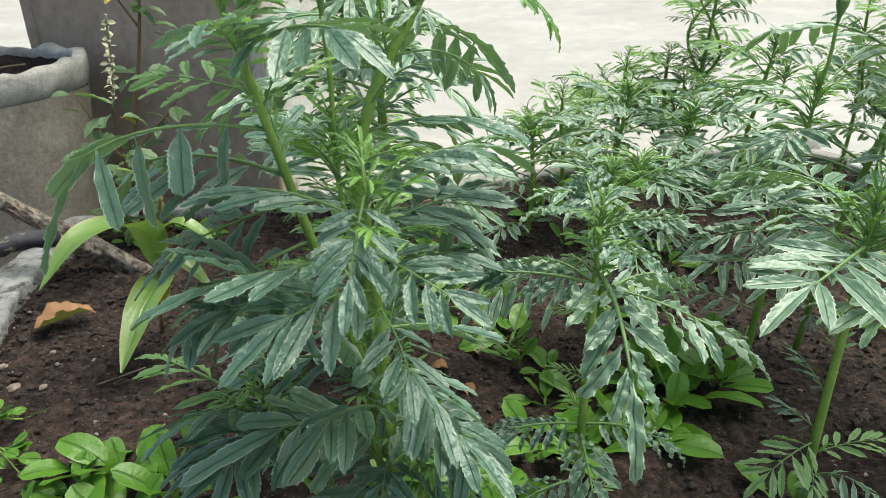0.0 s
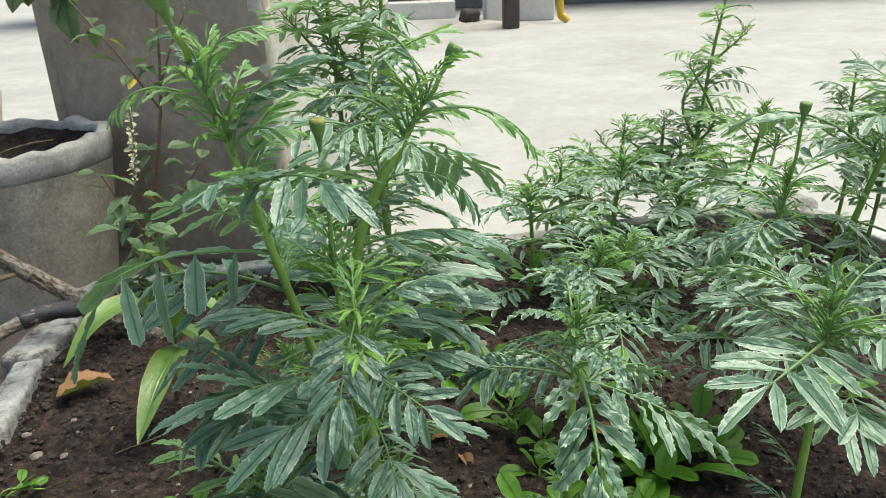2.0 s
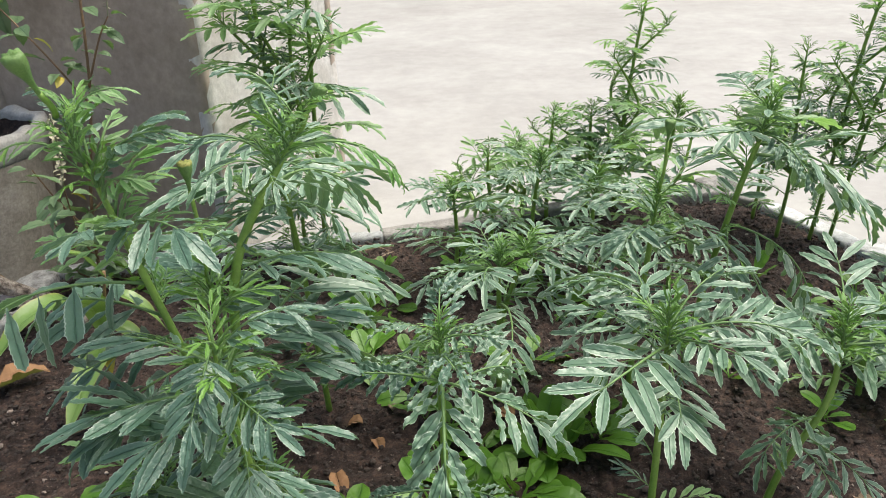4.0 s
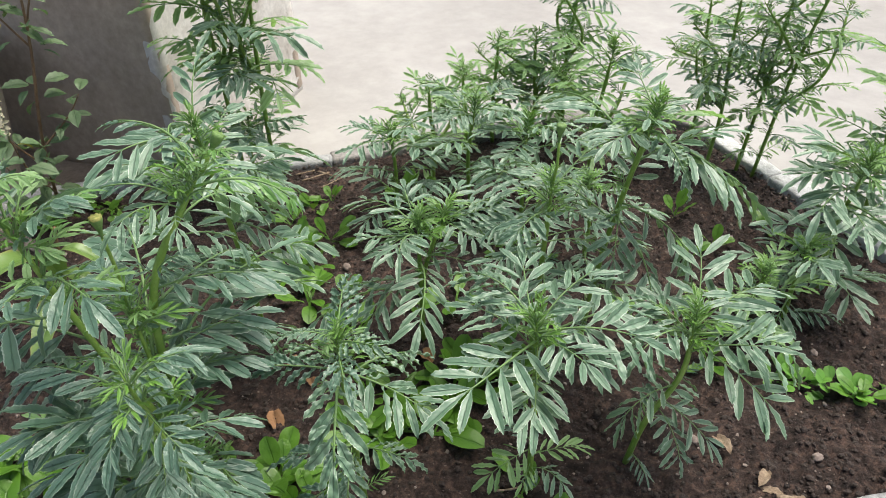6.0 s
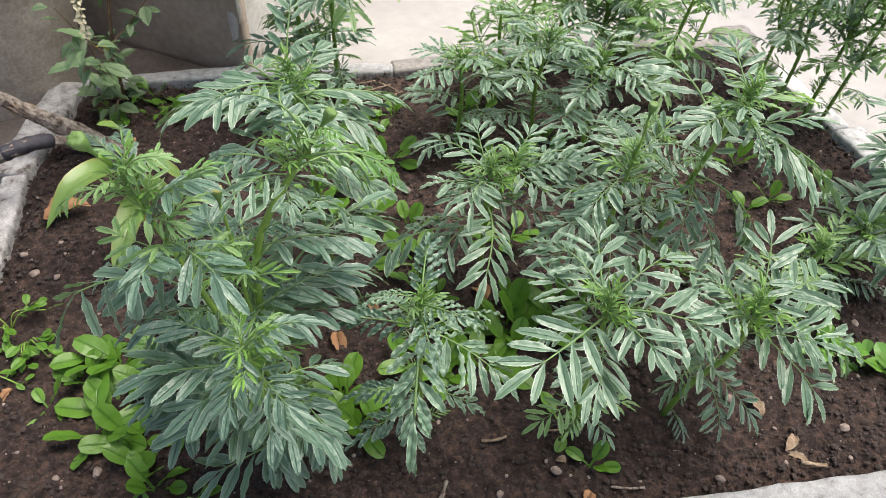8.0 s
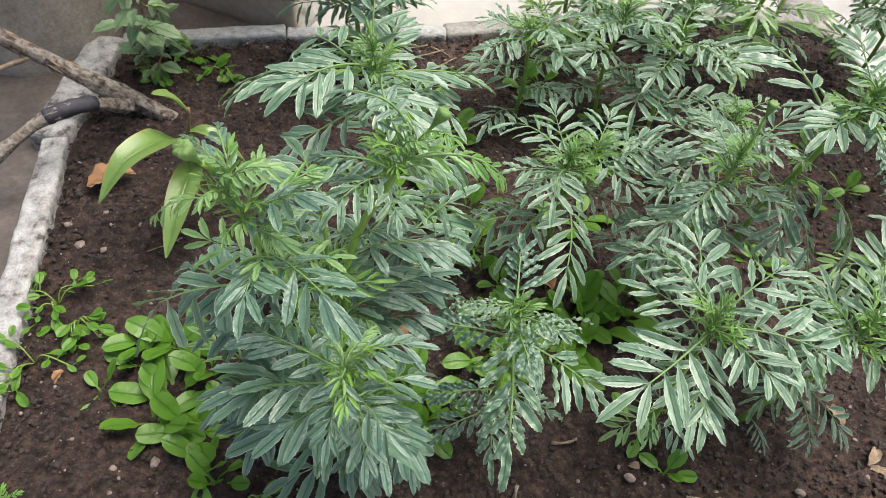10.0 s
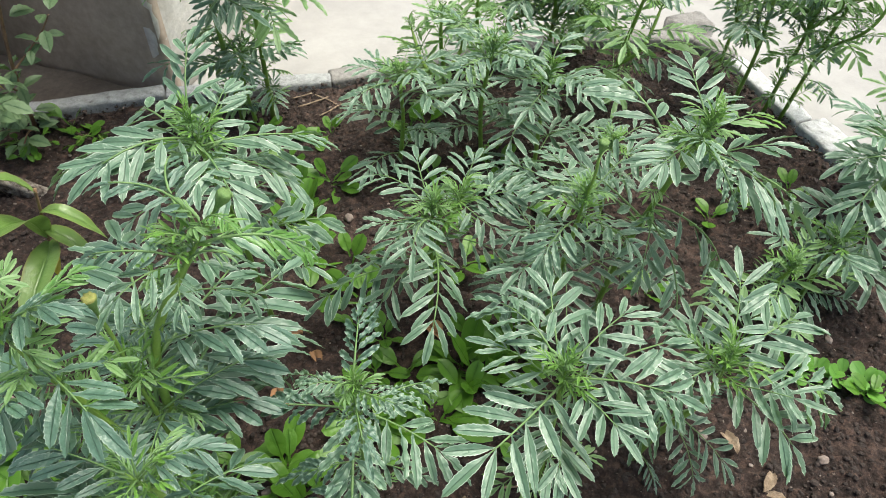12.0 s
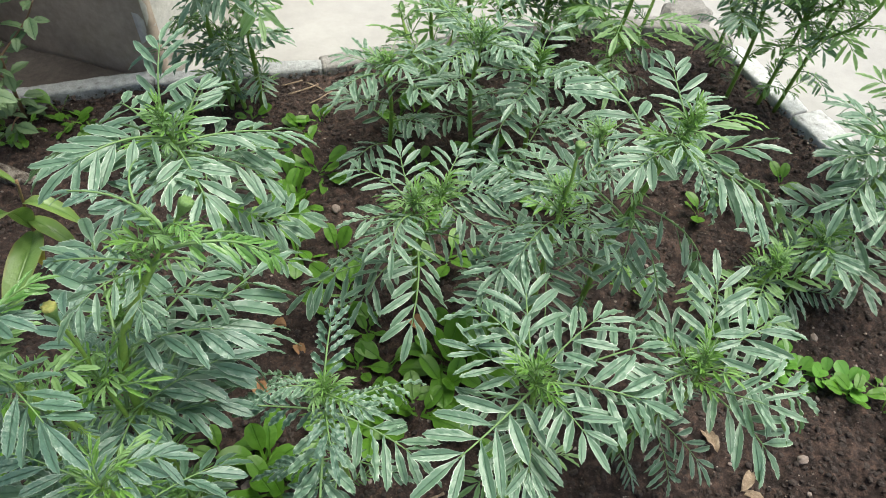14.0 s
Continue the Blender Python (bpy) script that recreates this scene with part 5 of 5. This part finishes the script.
# ---- crumbs of soil and pebbles ----
def scatter(name, count, small, large, material, seed, label, kerb_gap=0.0):
    r = random.Random(seed)
    bm = bmesh.new()
    bmesh.ops.create_icosphere(bm, subdivisions=1, radius=1.0)
    unit = [v.co.copy() for v in bm.verts]
    tris = [tuple(v.index for v in f.verts) for f in bm.faces]
    bm.free()
    verts, faces = [], []
    made = 0
    while made < count:
        x, y = r.uniform(-0.68, 1.3), r.uniform(0.30, 1.9)
        if bed_depth(x, y) < kerb_gap:
            continue
        made += 1
        s = small + (large - small) * r.random() ** 2.6
        q = Euler((r.uniform(0, 6), r.uniform(0, 6), r.uniform(0, 6))).to_matrix()
        z = soil_height(x, y) + s * 0.15
        o = len(verts)
        sq = (r.uniform(0.7, 1.2), r.uniform(0.7, 1.2), r.uniform(0.5, 0.9))
        for v in unit:
            w = q @ v
            k = s * r.uniform(0.75, 1.2)
            verts.append((x + w.x * k * sq[0], y + w.y * k * sq[1], z + w.z * k * sq[2]))
        faces.extend(tuple(i + o for i in t) for t in tris)
    tagged(piece(name, mesh_of(name, verts, faces, [material], smooth=False)), label, "soil", kind="stuff")


scatter("soil_crumbs", 26000, 0.0009, 0.0060, CLOD, 7, "loose dark crumbs of soil over the bed")
scatter("gravel", 1500, 0.0007, 0.0042, PEBBLE, 8, "small pale stones scattered on the soil", 0.01)


def stone(x, y, s, seed):
    bm = bmesh.new()
    bmesh.ops.create_icosphere(bm, subdivisions=3, radius=1.0)
    for v in bm.verts:
        n = 1 + 0.28 * noise.noise(v.co * 1.3 + Vector((seed, 0, 0))) + 0.1 * noise.noise(v.co * 3.1 + Vector((0, seed, 0)))
        v.co = Vector((v.co.x * s * n, v.co.y * s * 0.8 * n, v.co.z * s * 0.6 * n))
    tagged(part("stone", bm, PEBBLE, None, "", True, pose(x, y, soil_height(x, y) + s * 0.3, 0, 0, seed * 40)), "small rounded brownish stone lying on the soil", "stone", "stones on the soil")


for i, (x, y, s) in enumerate([(-0.52, 0.87, 0.009), (-0.47, 0.86, 0.006), (0.70, 0.745, 0.009), (0.42, 0.585, 0.008), (0.87, 0.71, 0.009), (0.34, 0.54, 0.006), (-0.50, 0.94, 0.006), (-0.24, 0.51, 0.008), (-0.29, 0.49, 0.006),
                               (0.07, 0.63, 0.010), (0.95, 0.93, 0.008), (0.12, 1.17, 0.010), (0.66, 0.60, 0.007), (-0.55, 0.90, 0.007)]):
    stone(x, y, s, i + 1.0)
bm = box_bm(0.12, 0.08, 0.06, 0.02, 0.008, 21.0, 0.02)
tagged(part("broken_block", bm, KERB_GREY, None, "", True, pose(0.905, 1.90, -0.036, 4, 3, 25)), "broken lump of grey cement at the bed's corner", "block")


# ---- far side of the yard ----
def plain_box(name, sx, sy, sz, m, material, parent=None, label="", bevel=0.01):
    bm = bmesh.new()
    bmesh.ops.create_cube(bm, size=1.0)
    for v in bm.verts:
        v.co = Vector((v.co.x * sx, v.co.y * sy, (v.co.z + 0.5) * sz))
    bmesh.ops.bevel(bm, geom=bm.edges[:], offset=bevel, segments=2, affect="EDGES")
    return part(name, bm, material, parent, label, False, m)


house = thing("house", "low whitewashed house across the yard with a shaded veranda", "house")
house.matrix_basis = pose(0.2, 11.5, -0.034)
plain_box("wall", 14.0, 0.25, 3.2, pose(0, 1.9, 0), FACADE, house)
plain_box("plinth", 14.0, 2.0, 0.22, pose(0, 0.9, 0), SHADE_GREY, house, "grey cement veranda plinth")
plain_box("roof", 14.4, 3.2, 0.18, pose(0, 0.6, 3.2), SHADE_GREY, house, "flat grey roof slab")
for x in (-5.5, -2.4, 3.4, 6.2):
    plain_box("pier", 0.4, 0.35, 3.2, pose(x, -0.2, 0), FACADE, house)
for x in (-4.0, 1.8, 5.0):
    plain_box("door", 1.0, 0.06, 2.05, pose(x, 1.74, 0.22), DARK_WOOD, house, "dark wooden door")

post = plain_box("wooden_post", 0.15, 0.15, 2.2, pose(0.29, 7.72, -0.034, 0, 0, 12), DARK_WOOD)
tagged(post, "thick dark wooden post standing in the yard", "post")
tagged(plain_box("masonry_block", 0.24, 0.5, 1.2, pose(0.13, 8.75, -0.034, 0, 0, 6), FACADE), "whitewashed masonry block beside the post", "block")
tagged(plain_box("masonry_block", 0.42, 0.5, 1.1, pose(0.60, 8.85, -0.034, 0, 0, -5), FACADE), "whitewashed masonry block beside the post", "block")
tagged(plain_box("cement_slab", 0.95, 0.5, 0.20, pose(-0.85, 9.6, -0.034, 0, 0, 4), FACADE), "low whitewashed cement slab on the yard", "slab")
pipe = thing("yellow_standpipe", "yellow painted pipe with a bent foot", "pipe")
tv, tf = tube_data(spline([(0.90, 8.15, -0.02), (0.86, 8.16, 0.03), (0.82, 8.17, 0.10), (0.81, 8.17, 0.9)], 16), [0.038] * 17, 14)
piece("tube", mesh_of("tube", tv, tf, [YELLOW]), pipe)


def drum(x, y, r, h, label):
    bm = bmesh.new()
    bmesh.ops.create_cone(bm, cap_ends=True, segments=28, radius1=r, radius2=r * 0.92, depth=h)
    bmesh.ops.bevel(bm, geom=[e for e in bm.edges if abs(e.verts[0].co.z - e.verts[1].co.z) < 0.001], offset=0.02, segments=3, affect="EDGES")
    tagged(part("drum", bm, BEIGE, None, "", True, pose(x, y, h / 2 + 0.186)), label, "drum", "drums on the veranda")


drum(-1.25, 11.2, 0.22, 0.7, "cream plastic drum on the veranda plinth")
drum(-0.72, 11.25, 0.24, 0.7, "cream plastic drum on the veranda plinth")


def heap(x, y, r, h, seed):
    verts, faces = [(0, 0, h)], []
    rings, sides = 10, 40
    for k in range(1, rings + 1):
        for s in range(sides):
            a = 2 * math.pi * s / sides
            q = r * k / rings
            z = h * (1 - (k / rings) ** 1.5) + 0.03 * noise.noise(Vector((math.cos(a) * q * 5, math.sin(a) * q * 5, seed)))
            verts.append((q * math.cos(a) * (1 + 0.2 * noise.noise(Vector((math.cos(a), math.sin(a), seed)))), q * math.sin(a) * 0.7, z if k < rings else -0.02))
    for s in range(sides):
        faces.append((0, 1 + s, 1 + (s + 1) % sides))
    for k in range(rings - 1):
        for s in range(sides):
            t = (s + 1) % sides
            faces.append((1 + k * sides + s, 1 + (k + 1) * sides + s, 1 + (k + 1) * sides + t, 1 + k * sides + t))
    tagged(piece("sand_mound", mesh_of("sand_mound", verts, faces, [RUBBLE]), None, pose(x, y, -0.034)), "low mound of pale sand in the yard", "heap")


heap(0.0, 8.05, 0.62, 0.05, 3.0)
bm = box_bm(0.20, 0.16, 0.16, 0.05, 0.02, 33.0, 0.04)
tagged(part("rock", bm, DARK_WOOD, None, "", True, pose(-0.16, 8.5, -0.03, 8, 5, 20)), "dark rough stone beside the sand", "stone")


# ---- second pot behind the first ----
def far_pot():
    root = thing("flower_pot", "rounded cement flower pot with a leafy plant behind the pillar", "pot")
    root.matrix_basis = pose(-2.03, 2.75, -0.034)
    rows = [(0.0, 0.13), (0.10, 0.19), (0.24, 0.22), (0.36, 0.20), (0.40, 0.19), (0.405, 0.21), (0.43, 0.215), (0.44, 0.20), (0.43, 0.18), (0.36, 0.17), (0.34, 0.0)]
    sides = 40
    verts = [(r * math.cos(6.2832 * s / sides), r * math.sin(6.2832 * s / sides), z) for z, r in rows for s in range(sides)]
    faces = [(k * sides + s, k * sides + (s + 1) % sides, (k + 1) * sides + (s + 1) % sides, (k + 1) * sides + s) for k in range(len(rows) - 1) for s in range(sides)]
    piece("body", mesh_of("body", verts, faces, [POT]), root)
    r = random.Random(77)
    for i in range(40):
        a, e = r.uniform(0, 6.28), radians(r.uniform(-10, 70))
        way = (math.cos(a) * math.cos(e), math.sin(a) * math.cos(e), math.sin(e))
        piece("leaf", r.choice(AIRY), root, aim((r.uniform(-0.05, 0.05), r.uniform(-0.05, 0.05), 0.40 + r.uniform(0, 0.25)), way, r.uniform(0.9, 1.6), r.uniform(-20, 20)))


far_pot()


# ---- creeper on the pillar ----
def creeper():
    base = Vector((-0.70, 1.66, 2.0))
    root = tagged(new("creeper"), "dark green broad-leaved creeper hanging down the pillar", "plant")
    root.matrix_basis = Matrix.Translation(base)
    off = Matrix.Translation(-base)
    r = random.Random(61)
    leaves = [mesh_of("leaf", *(lambda d: (d[0], d[1], [BASIL], d[2]))(blade(0.105, 0.060, 12, 6, oval, 0.0, 0.4, dr, 0.02, random.Random(620 + i)))) for i, dr in enumerate((0.5, 0.9, 1.2))]
    for pts in ([(-0.70, 1.655, 2.0), (-0.72, 1.64, 1.4), (-0.755, 1.63, 0.95), (-0.75, 1.60, 0.59)], [(-0.70, 1.655, 2.0), (-0.80, 1.66, 1.5), (-0.83, 1.66, 1.0), (-0.845, 1.62, 0.64)]):
        line = spline(pts, 30)
        tv, tf = tube_data(line, [0.004 - 0.00008 * k for k in range(31)], 7)
        piece("stem", mesh_of("stem", tv, tf, [STEM_BROWN]), root, off)
        for k in range(12, 31):
            for j in range(2):
                a = r.uniform(3.4, 6.0)
                e = radians(r.uniform(-75, -10))
                way = (math.cos(a) * math.cos(e), math.sin(a) * math.cos(e), math.sin(e))
                piece("leaf", r.choice(leaves), root, off @ aim(line[k], way, r.uniform(0.6, 1.1), r.uniform(-30, 30)))


creeper()


# ---- thin trailing weeds by the kerb ----
def weed(x, y, seed, count, reach, label):
    r = random.Random(seed)
    z = soil_height(x, y)
    root = tagged(new("weed"), label, "weed", "weeds along the kerb")
    root.matrix_basis = Matrix.Translation((x, y, z - 0.003))
    for i in range(count):
        a = r.uniform(0, 6.28)
        d = Vector((math.cos(a), math.sin(a), 0))
        far = reach * r.uniform(0.6, 1.1)
        line = spline([(0, 0, 0), d * (far * 0.4) + Vector((0, 0, 0.022 + 0.01 * r.random())), d * far + Vector((r.uniform(-0.01, 0.01), r.uniform(-0.01, 0.01), 0.014))], 8)
        tv, tf = tube_data(line, [0.0011] * 9, 5)
        piece("stem", mesh_of("stem", tv, tf, [STEM]), root)
        for k in (3, 5, 6, 7, 8):
            b = a + r.uniform(-1.3, 1.3)
            e = radians(r.uniform(-5, 40))
            piece("leaf", r.choice(SPOONS), root, aim(line[k], (math.cos(b) * math.cos(e), math.sin(b) * math.cos(e), math.sin(e)), r.uniform(0.35, 0.7), r.uniform(-30, 30)))


for i, (x, y, n, reach) in enumerate([(-0.492, 0.740, 5, 0.06), (-0.477, 0.633, 4, 0.06), (-0.443, 0.715, 4, 0.05), (-0.10, 0.47, 2, 0.05), (1.02, 0.80, 3, 0.05), (-0.55, 1.33, 4, 0.05), (-0.43, 1.38, 3, 0.05)]):
    weed(x, y, 700 + i, n, reach, "thin trailing light green weed on the soil")


# ---- dry stalk in the cement pot ----
tv, tf = tube_data(spline([(-0.90, 1.44, 0.265), (-0.86, 1.42, 0.300), (-0.80, 1.43, 0.318), (-0.755, 1.45, 0.322)], 14), [0.0032 - 0.0001 * k for k in range(15)], 7, 0.1, 0.3)
tagged(piece("dry_stalk", mesh_of("dry_stalk", tv, tf, [STRAW])), "curved pale dry stalk lying in the pot", "stalk")
